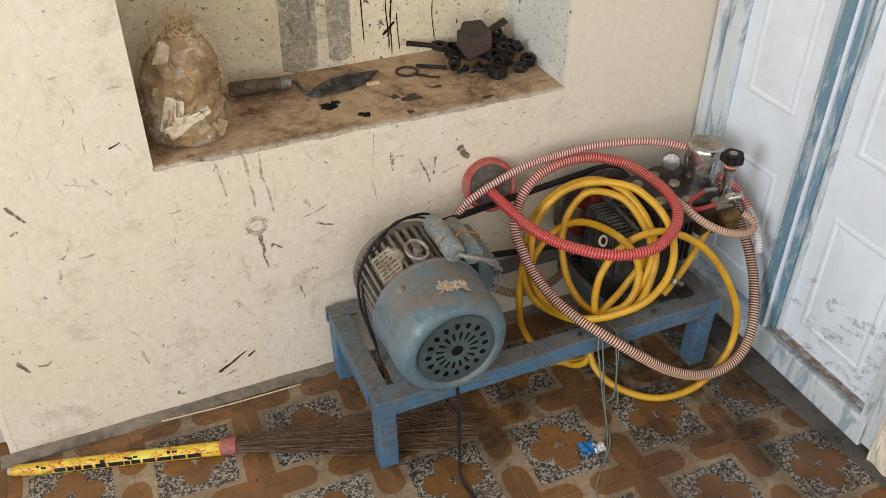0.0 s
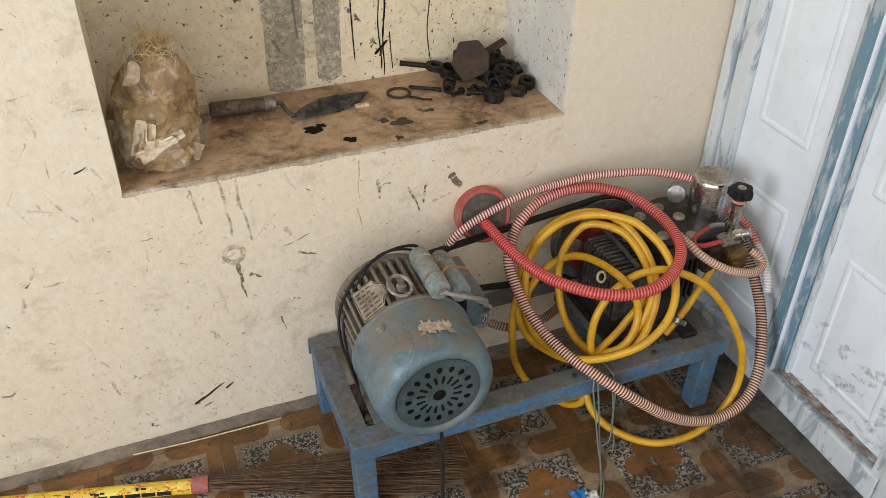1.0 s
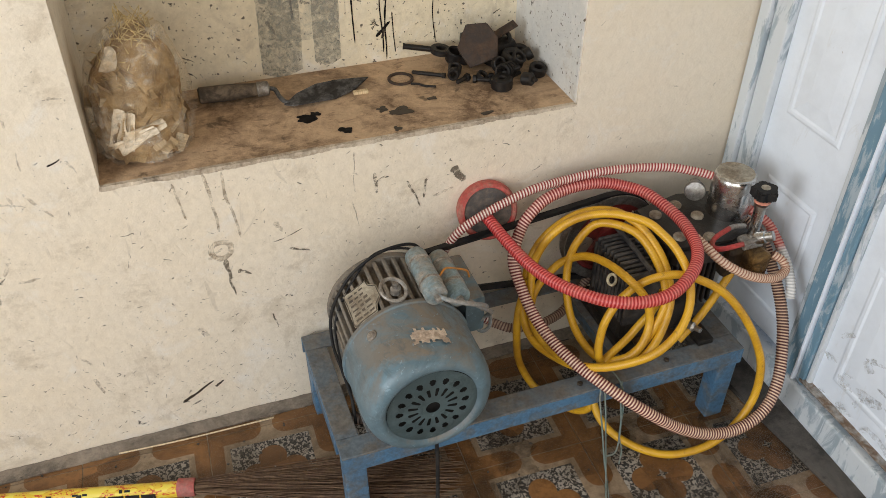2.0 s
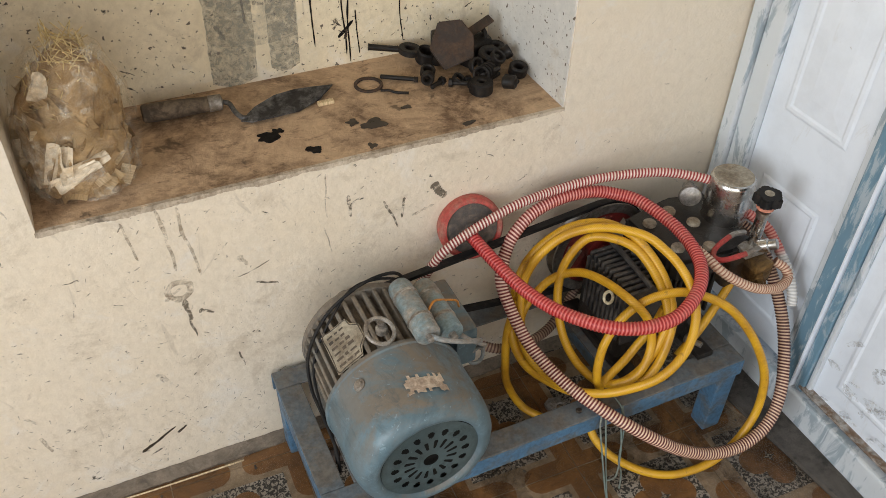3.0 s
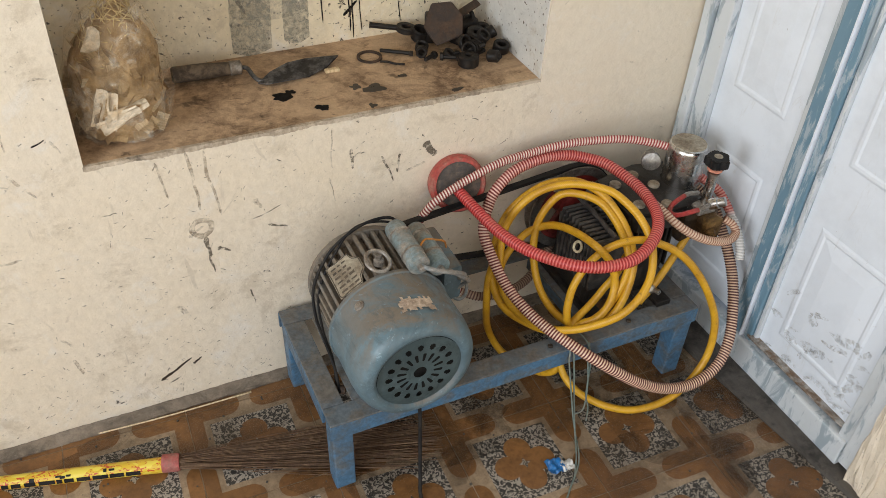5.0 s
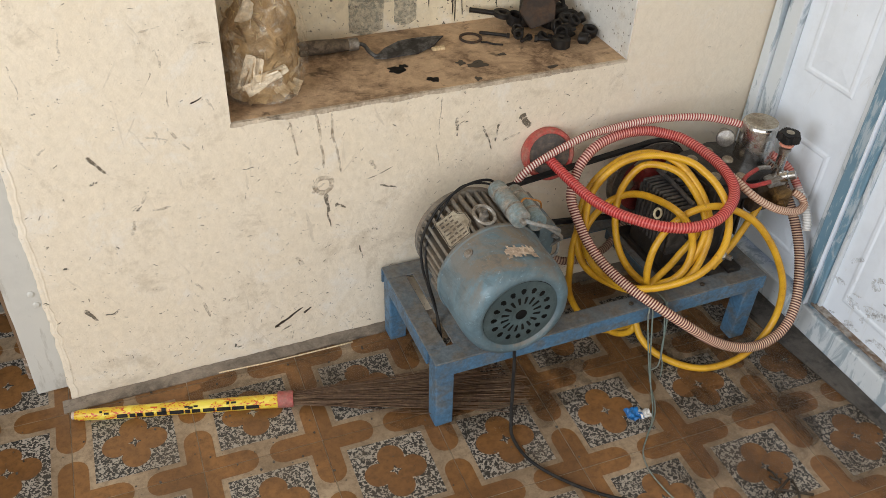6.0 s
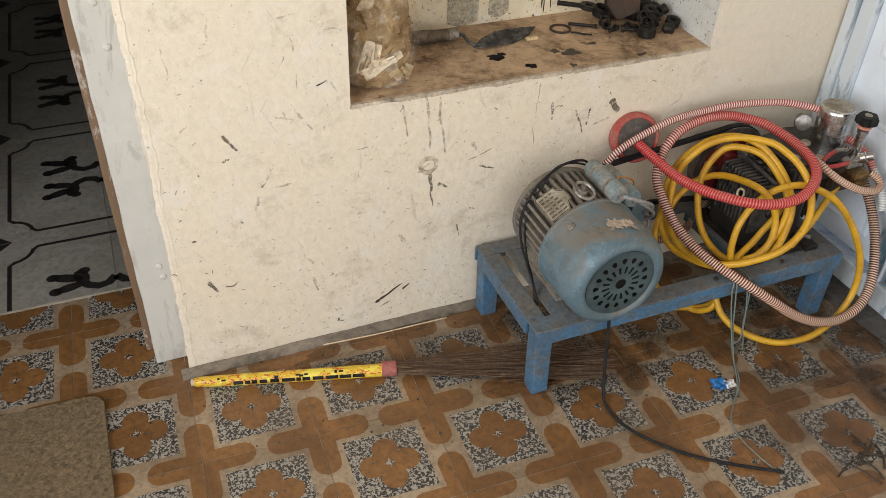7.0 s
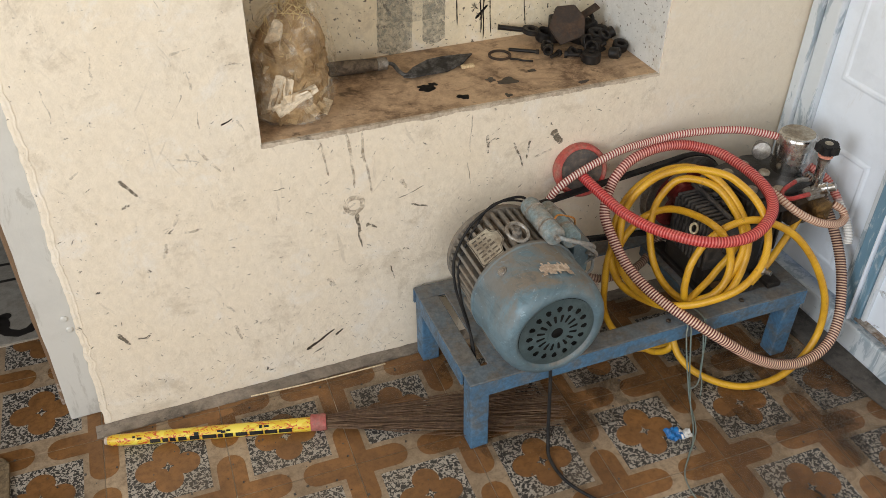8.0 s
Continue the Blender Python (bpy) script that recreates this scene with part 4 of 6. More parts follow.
bm = lathe([(0.010, -0.001), (0.010, 0.0025), (0.007, 0.003), (0.006, 0.0045), (0.001, 0.005)], 14, m=pose(MX, -0.297, MZ) @ pose(0, 0, 0, 0, -38, 0) @ pose(0, 0, MR - 0.0005))
mpart("cover_screw", bm, "zinc", "", True, cover)

# power cable trailing from the motor to the floor
cable = tagged(part("power_cable", tube([(-0.662, -0.30, 0.203), (-0.658, -0.352, 0.203), (-0.656, -0.364, 0.175), (-0.660, -0.380, 0.10), (-0.670, -0.408, 0.025), (-0.680, -0.440, 0.006), (-0.675, -0.502, 0.006), (-0.641, -0.564, 0.006), (-0.583, -0.629, 0.006), (-0.507, -0.685, 0.006), (-0.418, -0.740, 0.006)], 0.0038, 8, 0.007), M["rubber"], None, "", True), "black power cable trailing over the floor from the motor", "cable")

# ---- belt ----
PX, PZ, PR, BYC = -0.165, 0.333, 0.106, -0.067


def belt():
    """V-belt round the motor pulley and the pump's wheel."""
    r0, r1, c0, c1 = 0.040, PR - 0.002, Vector((MX, 0, MZ)), Vector((PX, 0, PZ))
    gap = (c1 - c0).length
    tilt = math.atan2(c1.z - c0.z, c1.x - c0.x)
    off = math.asin((r1 - r0) / gap)
    pts = []
    for c, r, a0, a1 in ((c0, r0, math.pi / 2 + off, 3 * math.pi / 2 - off), (c1, r1, -math.pi / 2 - off, math.pi / 2 + off)):
        for k in range(13):
            a = tilt + a0 + (a1 - a0) * k / 12
            pts.append(c + r * Vector((math.cos(a), 0, math.sin(a))))
    own = bmesh.new()
    rings = []
    n = len(pts)
    for i, p in enumerate(pts):
        t = (pts[(i + 1) % n] - pts[i - 1]).normalized()
        out = Vector((t.z, 0, -t.x))
        rings.append([own.verts.new(p + out * o + Vector((0, BYC + s, 0))) for o, s in ((0.005, -0.007), (0.005, 0.007), (-0.005, 0.0045), (-0.005, -0.0045))])
    for i in range(n):
        for k in range(4):
            own.faces.new((rings[i][k], rings[i][(k + 1) % 4], rings[(i + 1) % n][(k + 1) % 4], rings[(i + 1) % n][k]))
    return own


tagged(part("drive_belt", belt(), M["rubber"]), "black rubber drive belt from motor to pump wheel", "belt")

# ---- pump ----
M["pump_black"] = worn("oily_black_casting", (0.012, 0.011, 0.010), (0.034, 0.026, 0.02), 0.36, 0.0, 26, 0.3, 0.0012, 80)
M["pump_brown"] = worn("oily_brown_casting", (0.075, 0.045, 0.022), (0.03, 0.022, 0.016), 0.45, 0.4, 24, 0.6, 0.0015, 70)
M["brass"] = worn("tarnished_brass", (0.26, 0.15, 0.05), (0.09, 0.055, 0.03), 0.4, 0.7, 30, 0.6, 0.001)
M["chrome"] = worn("scuffed_chrome", (0.62, 0.61, 0.59), (0.40, 0.37, 0.33), 0.22, 1.0, 14, 0.2, 0.0003, 60)
M["rim_metal"] = worn("dull_turned_iron", (0.40, 0.39, 0.37), (0.16, 0.13, 0.11), 0.32, 0.8, 14, 0.5, 0.0004)
M["wheel_red"] = worn("dark_red_wheel_paint", (0.20, 0.018, 0.016), (0.10, 0.03, 0.022), 0.5, 0, 20, 0.4)
pump = thing("sprayer_pump", (-0.1, -0.19, BZ), "oily black plunger pump with chrome air chamber, bolted to the stand", "pump")
inv = Matrix.Translation((0.1, 0.19, -BZ))


def ppart(name, bm, mat, label="", smooth=False, parent=None):
    bm.transform(inv)
    return part(name, bm, M[mat], parent or pump, label, smooth)


# belt wheel with red spokes
wm = pose(PX, BYC + 0.013, PZ, 90, 0, 0)
bm = lathe([(PR - 0.020, 0), (PR, 0), (PR, 0.004), (PR - 0.009, 0.013), (PR, 0.022), (PR, 0.026), (PR - 0.020, 0.026), (PR - 0.020, 0)], 72, m=wm, cap=False)
wheel = ppart("belt_wheel", bm, "rim_metal", "turned iron rim with red spokes", True)
for k in range(4):
    bm = box(-0.017, 0.017, 0.02, PR - 0.016, 0.006, 0.019, 0.004, m=wm @ pose(0, 0, 0, 0, 0, 60 + 90 * k))
    ppart("spoke", bm, "wheel_red", "dark red spoke", False, wheel)
ppart("wheel_ring", lathe([(PR - 0.030, 0.005), (PR - 0.018, 0.003), (PR - 0.018, 0.023), (PR - 0.030, 0.021), (PR - 0.030, 0.005)], 60, m=wm, cap=False), "wheel_red", "", True, wheel)
ppart("hub", lathe([(0.03, -0.002), (0.03, 0.03), (0.024, 0.034), (0.014, 0.034), (0.014, 0.07)], 28, m=wm), "wheel_red", "", True, wheel)

# crankcase with stacked cooling fins
bm = box(-0.222, -0.050, -0.252, -0.112, BZ, 0.345, 0.012)
ppart("crankcase", bm, "pump_black")
# lighter copy of the pump's black: the lit grey of the ribs as colour
M["fin"] = worn("lightened_black_fins", (0.022, 0.022, 0.023), (0.085, 0.075, 0.065), 0.4, 0.0, 40, 0.5, 0.0008, 90)
for k in range(11):
    y = -0.262 + k * 0.0126
    bm = box(-0.226, -0.140, y, y + 0.0078, 0.255, 0.391 - 0.0008 * abs(k - 5), 0.0034, 3)
    box(-0.232, -0.205, y + 0.0012, y + 0.0066, 0.33, 0.378, 0.0026, 2, bm=bm)
    ppart("fin", bm, "fin", "", True)
bm = tube([(-0.183, -0.266, 0.392), (-0.182, -0.19, 0.396), (-0.180, -0.118, 0.394)], 0.0052, 8, 0.01)
ppart("fin_ridge", bm, "fin", "", True)
for k in range(4):
    bm = lathe([(0.009, 0), (0.009, 0.006), (0.006, 0.008), (0.002, 0.0085)], 8, m=pose(-0.158, -0.245 + 0.035 * k, 0.389))
    ppart("nut", bm, "fin", "", True)
bm = lathe([(0.013, 0), (0.013, 0.012), (0.009, 0.016), (0.002, 0.017)], 12, m=pose(-0.170, -0.252, 0.300, 80, 0, 0))
ppart("oil_plug", bm, "pump_black", "", True)
for k in range(9):
    x = -0.160 + k * 0.0135
    bm = box(x + 0.035, x + 0.041, -0.248, -0.11, 0.25, 0.372, 0.002, 1)
    ppart("fin", bm, "pump_black")
bm = prism([(-0.135, -0.10), (-0.128, -0.235), (-0.11, -0.252), (0.0, -0.262), (0.055, -0.245), (0.06, -0.09), (-0.02, -0.075)], 0.365, 0.415)
bmesh.ops.bevel(bm, geom=bm.edges[:], offset=0.006, segments=2, affect="EDGES")
ppart("head", bm, "pump_black", "black cylinder head under old oil")
for x, y in ((-0.102, -0.135), (-0.095, -0.215), (-0.045, -0.118), (-0.022, -0.165), (-0.038, -0.235)):
    bm = lathe([(0.013, 0), (0.013, 0.005), (0.011, 0.0075), (0.004, 0.008)], 18, m=pose(x, y, 0.414))
    ppart("cap", bm, "plate", "dull metal cap", True)
bm = box(-0.015, 0.078, -0.275, -0.10, 0.330, 0.404, 0.014)
rough_up(bm, 0.002, 30)
ppart("manifold", bm, "pump_brown", "brown oily valve block")
bm = box(0.018, 0.066, -0.306, -0.262, 0.352, 0.400, 0.012)
lathe([(0.013, 0), (0.013, 0.012), (0.009, 0.014), (0.009, 0.03)], 6, bm, pose(0.034, -0.300, 0.372, 100, 0, -30))
lathe([(0.011, 0), (0.011, 0.010), (0.008, 0.012), (0.008, 0.022)], 14, bm, pose(0.058, -0.290, 0.360, 160, 0, 0))
rough_up(bm, 0.0015, 40)
ppart("outlet_block", bm, "brass", "tarnished brass outlet")
# chrome air chamber
CX, CY = 0.048, -0.166
bm = lathe([(0.037, 0), (0.042, 0.003), (0.043, 0.012), (0.043, 0.094), (0.041, 0.101), (0.038, 0.104), (0.034, 0.1045), (0.032, 0.1025), (0.004, 0.1025)], 48, m=pose(CX, CY, 0.404))
chamber = ppart("air_chamber", bm, "chrome", "scuffed chrome air chamber with a dusty top", True)
ppart("chamber_top", lathe([(0.0375, 0), (0.037, 0.0012), (0.02, 0.0018), (0.002, 0.002)], 36, m=pose(CX, CY, 0.5078)), "plate", "dusty top", True, chamber)
side = look((-0.012, -0.128, 0.455), (-0.20, -0.40, 0.52)) @ pose(0, 0, 0, 0, 180, 0)
bm = lathe([(0.012, -0.035), (0.012, 0.0), (0.021, 0.001), (0.022, 0.006), (0.020, 0.011), (0.014, 0.013), (0.003, 0.014)], 28, m=side)
ppart("side_cap", bm, "rim_metal", "dull metal side cap", True)
# regulating valve
VX, VY = 0.047, -0.256
bm = lathe([(0.016, 0), (0.016, 0.012), (0.011, 0.014), (0.011, 0.083), (0.0135, 0.084), (0.0135, 0.091), (0.007, 0.092), (0.007, 0.112)], 24, m=pose(VX, VY, 0.40))
valve = ppart("valve", bm, "chrome", "chrome pressure valve", True)
own = bmesh.new()
n = 72
prof = [0.0225 + 0.0046 * math.cos(5 * 2 * math.pi * k / n) for k in range(n)]
out = [(r * math.cos(2 * math.pi * k / n), r * math.sin(2 * math.pi * k / n)) for k, r in enumerate(prof)]
bm = prism(out, 0, 0.021, m=pose(VX, VY, 0.508))
bmesh.ops.bevel(bm, geom=[e for e in bm.edges if abs(e.verts[0].co.z - e.verts[1].co.z) < 1e-5], offset=0.0035, segments=2, affect="EDGES")
ppart("knob", bm, "rubber", "black star knob", True, valve)
ppart("knob_cap", lathe([(0.009, 0), (0.009, 0.001), (0.002, 0.0015)], 20, m=pose(VX, VY, 0.5288)), "plate", "", True, valve)
ppart("collar", lathe([(0.0145, 0), (0.016, 0.001), (0.016, 0.006), (0.0145, 0.007)], 24, m=pose(VX, VY, 0.496)), "salmon", "faded salmon collar", True, valve)
bm = box(VX - 0.032, VX + 0.014, VY - 0.022, VY + 0.012, 0.398, 0.414, 0.004)
ppart("bracket", bm, "zinc", "", False, valve)
# U-shaped red lever
M["red_grip"] = worn("red_vinyl_grip", (0.45, 0.035, 0.035), (0.30, 0.08, 0.06), 0.45)
for pts, mat in (([(VX - 0.005, VY + 0.022, 0.424), (VX - 0.030, VY + 0.020, 0.430), (VX - 0.045, VY + 0.018, 0.430)], "zinc"),
                 ([(VX - 0.045, VY + 0.018, 0.430), (VX - 0.082, VY + 0.008, 0.424), (VX - 0.098, VY - 0.006, 0.419), (VX - 0.088, VY - 0.021, 0.418), (VX - 0.045, VY - 0.030, 0.426)], "red_grip"),
                 ([(VX - 0.045, VY - 0.030, 0.426), (VX - 0.02, VY - 0.030, 0.430), (VX, VY - 0.022, 0.424)], "zinc")):
    bm = tube(pts, 0.0052, 8, 0.005)
    ppart("lever", bm, mat, "", True, valve)
el = look((0.05, -0.302, 0.430), (0.01, -0.42, 0.50)) @ pose(0, 0, 0, 0, 180, 0)
bm = lathe([(0.012, -0.012), (0.013, 0), (0.013, 0.006), (0.010, 0.008), (0.010, 0.022)], 12, m=pose(0.044, -0.286, 0.432, 60, 0, 40))
ppart("elbow", bm, "chrome", "chrome hose elbow", True)
bm = lathe([(0.010, 0), (0.012, 0.004), (0.012, 0.016), (0.006, 0.02), (0.006, 0.034)], 6, m=pose(-0.085, -0.285, 0.24, 80, 0, 20))
ppart("drain_nut", bm, "chrome", "small chrome drain nut")
ring = [(0.008 * math.cos(k * math.pi / 8), 0.011 * math.sin(k * math.pi / 8), 0) for k in range(16)]
bm = tube(ring, 0.003, 8, 0.003, closed=True)
bm.transform(look((-0.240, -0.222, 0.352), (-0.70, -0.9, 0.9)))
M["ivory"] = worn("ivory_plastic", (0.62, 0.56, 0.38), (0.35, 0.26, 0.15), 0.4)
ppart("sight_ring", bm, "ivory", "ivory plastic ring", True)
for x in (-0.215, -0.05):
    bm = box(x - 0.018, x + 0.018, -0.315, -0.08, BZ + 0.0005, BZ + 0.014, 0.003)
    ppart("foot", bm, "pump_black")

# ---- broom ----
M["bristle"] = worn("brown_coconut_fibre", (0.115, 0.062, 0.035), (0.19, 0.12, 0.07), 0.7, 0, 60, 0.5)
M["broom_red"] = worn("dusty_pink_red_plastic", (0.46, 0.085, 0.075), (0.36, 0.18, 0.15), 0.5, 0, 30, 0.4)


def broom_sleeve():
    """Yellow printed paper: black strokes in a band, red curls above."""
    m, nt, b, vec = base("printed_yellow_sleeve", 0.45)
    n1 = noise_tex(nt, vec, 1, 1.0, 0.4, 0.0, (46, 110, 110))
    sep = nt.nodes.new("ShaderNodeSeparateXYZ")
    nt.links.new(vec, sep.inputs[0])
    c = mix(nt, noise_tex(nt, vec, 30, 4), (0.60, 0.38, 0.02), (0.74, 0.52, 0.05))
    red = ramp(nt, noise_tex(nt, vec, 1, 2, 0.5, 1.5, (85, 150, 150)), [(0.55, grey(0)), (0.58, grey(1))])
    c = mix(nt, red, c, (0.50, 0.07, 0.02))
    pale = ramp(nt, noise_tex(nt, vec, 1, 1, 0.5, 0.6, (30, 60, 60)), [(0.55, grey(0)), (0.57, grey(1))])
    c = mix(nt, pale, c, (0.74, 0.60, 0.08))
    nt.links.new(c, b.inputs["Base Color"])
    return m


M["sleeve"] = broom_sleeve()
tip, ringp, endp = Vector((-1.547, -0.057, 0.015)), Vector((-1.128, -0.169, 0.018)), Vector((-0.585, -0.302, 0.02))
yaw = math.degrees(math.atan2(ringp.y - tip.y, ringp.x - tip.x))
broom = thing("broom", pose(tip.x, tip.y, 0, 0, 0, yaw), "coconut-fibre broom in a yellow printed sleeve lying on the floor", "broom")
ln = (ringp - tip).length
bm = lathe([(0.009, 0), (0.012, 0.01), (0.0135, 0.06), (0.0155, ln - 0.03), (0.016, ln)], 20, m=pose(0, 0, 0.0145, 0, 90, 0))
rough_up(bm, 0.0009, 25)
part("handle", bm, M["sleeve"], broom, "yellow sleeve printed in black and red", True)
rnd = random.Random(8)
for k in range(34):
    x = 0.055 + k * (ln - 0.10) / 34 + rnd.uniform(-0.002, 0.002)
    if rnd.random() < 0.55:
        continue
    a = rnd.choice((-14, -6, 2)) + 44
    hgt = rnd.uniform(0.0016, 0.0042)
    rr = 0.0138 + 0.002 * x / ln
    seg = box(x, x + rnd.uniform(0.005, 0.012), -hgt, hgt, rr - 0.0012, rr + 0.0011, m=pose(0, 0, 0.0145, a, 0, 0))
    part("print_bar", seg, M["rubber"], broom, "black printed bar")
x = 0.09
while x < ln - 0.05:
    n = rnd.uniform(0.010, 0.030)
    rr = 0.0138 + 0.002 * x / ln
    seg = box(x, x + n, -0.0042, 0.0042, rr - 0.002, rr + 0.0012, m=pose(0, 0, 0.0145, 78, 0, 0))
    part("print_bar", seg, M["rubber"], broom, "black printed bar")
    x += n + rnd.uniform(0.003, 0.008)
bm = lathe([(0.0165, 0), (0.0185, 0.001), (0.0185, 0.030), (0.017, 0.034), (0.015, 0.034)], 24, m=pose(ln - 0.002, 0, 0.018, 0, 90, 0))
part("collar", bm, M["broom_red"], broom, "dusty red plastic collar", True)
bm = lathe([(0.004, -0.008), (0.0085, -0.006), (0.009, 0.022), (0.0132, 0.026)], 14, m=pose(0, 0, 0.0145, 0, 90, 0))
part("tip", bm, M["paper"], broom, "frayed paper tip", True)
bm = bmesh.new()
for k in range(330):
    a, s = rnd.uniform(0, 2 * math.pi), math.sqrt(rnd.random())
    y0, z0 = 0.014 * s * math.cos(a), 0.018 + 0.013 * s * math.sin(a)
    far = rnd.uniform(0.36, 0.57)
    spread = rnd.gauss(0, 0.30)
    y1 = 0.068 * max(-1.3, min(1.3, y0 / 0.014 * 0.75 + spread))
    z1 = max(0.002, 0.010 + 0.012 * rnd.random())
    p = [(ln + 0.025, y0, z0), (ln + 0.12, y0 + 0.25 * (y1 - y0), max(0.003, z0 * 1.05)), (ln + 0.6 * far, y0 + 0.62 * (y1 - y0) + rnd.uniform(-0.004, 0.004), 0.5 * (z0 + z1)), (ln + far, y1, z1)]
    own = tube(p, 0.0008, 3, 0.07, cap=False)
    add(own, bm)
tagged(part("bristles", bm, M["bristle"], broom, "brown coconut fibres fanning out"), kind="stuff")


# ---- bag of straw in the niche ----
def film_material():
    m, nt, b, vec = base("clear_plastic_film", 0.12)
    b.inputs["Base Color"].default_value = (0.88, 0.80, 0.66, 1)
    tr = nt.nodes.new("ShaderNodeBsdfTransparent")
    tr.inputs[0].default_value = (0.99, 0.97, 0.94, 1)
    mx = nt.nodes.new("ShaderNodeMixShader")
    nt.links.new(ramp(nt, noise_tex(nt, vec, 26, 4, 0.6, 0.5), [(0.38, grey(0.03)), (0.54, grey(0.08)), (0.62, grey(0.32)), (0.69, grey(0.09))]), mx.inputs[0])
    nt.links.new(tr.outputs[0], mx.inputs[1])
    nt.links.new(b.outputs[0], mx.inputs[2])
    nt.links.new(mx.outputs[0], nt.nodes["Material Output"].inputs[0])
    bump(nt, b, noise_tex(nt, vec, 38, 4, 0.55, 1.5), 1.0, 0.012)
    return m


M["film"] = film_material()
M["chaff"] = worn("tan_leaf_scraps", (0.46, 0.31, 0.15), (0.24, 0.14, 0.055), 0.7, 0, 26, 0.7, 0.004, 45)


def leaf_scraps():
    """Dry leaf pieces, each of its own tone, with fine lengthwise veins."""
    m, nt, b, vec = base("pale_dry_leaf", 0.65)
    info = nt.nodes.new("ShaderNodeObjectInfo")
    c = ramp(nt, info.outputs["Random"], [(0, (0.40, 0.25, 0.11)), (0.35, (0.60, 0.43, 0.22)), (0.7, (0.74, 0.58, 0.36)), (1, (0.80, 0.68, 0.48))])
    veins = noise_tex(nt, vec, 60, 4, 0.6, 0.2, (9, 1, 0.6))
    c = mix(nt, ramp(nt, veins, [(0.42, grey(0.5)), (0.58, grey(0))]), c, (0.30, 0.19, 0.08))
    nt.links.new(c, b.inputs["Base Color"])
    bump(nt, b, veins, 0.6, 0.001)
    return m


M["scrap"] = leaf_scraps()
M["straw"] = worn("yellow_straw", (0.68, 0.52, 0.25), (0.50, 0.35, 0.14), 0.6, 0, 80, 0.4)
BGX, BGY = -1.044, 0.104
bag = thing("straw_bag", Matrix.Translation((BGX, BGY, SILL)) @ Matrix.Diagonal((1.07, 1.0, 1.0, 1)), "clear plastic bag stuffed with straw and tan scraps, on the sill", "bag")


def sack(scale, seed, wrinkle):
    """A slumped sack, wide at the foot and gathered at the top."""
    own = bmesh.new()
    prof = [(0.015, 0.0), (0.060, 0.0), (0.076, 0.010), (0.080, 0.04), (0.081, 0.08), (0.080, 0.12), (0.075, 0.155), (0.064, 0.19), (0.048, 0.215), (0.026, 0.238), (0.008, 0.250)]
    dense = [(np.interp(t, range(len(prof)), [p[0] for p in prof]), np.interp(t, range(len(prof)), [p[1] for p in prof])) for t in np.linspace(0, len(prof) - 1, 40)]
    n = 64
    rings = []
    for r, h in dense:
        row = []
        for k in range(n):
            a = 2 * math.pi * k / n
            p = Vector((r * scale * math.cos(a) * 1.02, r * scale * math.sin(a) * 0.95, h * (0.6 + 0.4 * scale) + 0.001))
            q = Vector((p.x * 17, p.y * 17, p.z * 13 + seed))
            crease = Vector((p.x * 46 + p.z * 9, p.y * 46, p.z * 12 + seed))
            fold = wrinkle * (noise.noise(q) + 0.5 * abs(noise.noise(q * 2.7)) - 0.7 * abs(noise.noise(crease)))
            p.x += fold * math.cos(a)
            p.y += fold * math.sin(a)
            p.x += 0.16 * max(0, h - 0.12)
            row.append(own.verts.new(p))
        rings.append(row)
    for a, b in zip(rings, rings[1:]):
        for k in range(n):
            own.faces.new((a[k], a[(k + 1) % n], b[(k + 1) % n], b[k]))
    own.faces.new(rings[0][::-1])
    own.faces.new(rings[-1])
    return own


part("film", sack(1.03, 3.0, 0.011), M["film"], bag, "crumpled clear plastic film", True).visible_shadow = False
part("filling", sack(0.86, 9.0, 0.010), M["chaff"], bag, "tan leaf scraps", True)
rnd = random.Random(21)
for k in range(90):
    a, h = rnd.uniform(0, 2 * math.pi), rnd.uniform(0.03, 0.15)
    r = 0.069 * (1 - 0.5 * max(0, h - 0.10) / 0.12)
    wd, hg = rnd.uniform(0.018, 0.036), rnd.uniform(0.022, 0.038)
    own = bmesh.new()
    bend = rnd.uniform(0.004, 0.009)
    vs = [[own.verts.new((s * wd, bend * (1 - ((j - 2) / 2) ** 2) + 0.002 * rnd.random(), -hg + 2 * hg * j / 4)) for s in (-0.5, 0, 0.5)] for j in range(5)]
    for j in range(4):
        for i in range(2):
            own.faces.new((vs[j][i], vs[j][i + 1], vs[j + 1][i + 1], vs[j + 1][i]))
    bmesh.ops.solidify(own, geom=own.faces[:], thickness=0.0006)
    m = Matrix.Translation((r * math.cos(a) + 0.16 * max(0, h - 0.12), r * math.sin(a) * 0.95, max(0.042, h))) @ pose(0, 0, 0, 0, 0, math.degrees(a) + 90) @ pose(0, 0, 0, rnd.uniform(-14, 14), rnd.uniform(-75, 75), 0)
    part("scrap", own, M["scrap"], bag, "", False, m)
M["white_paper"] = worn("crumpled_white_paper", (0.70, 0.60, 0.46), (0.56, 0.44, 0.29), 0.4, 0, 40, 0.3, 0.0015, 60)
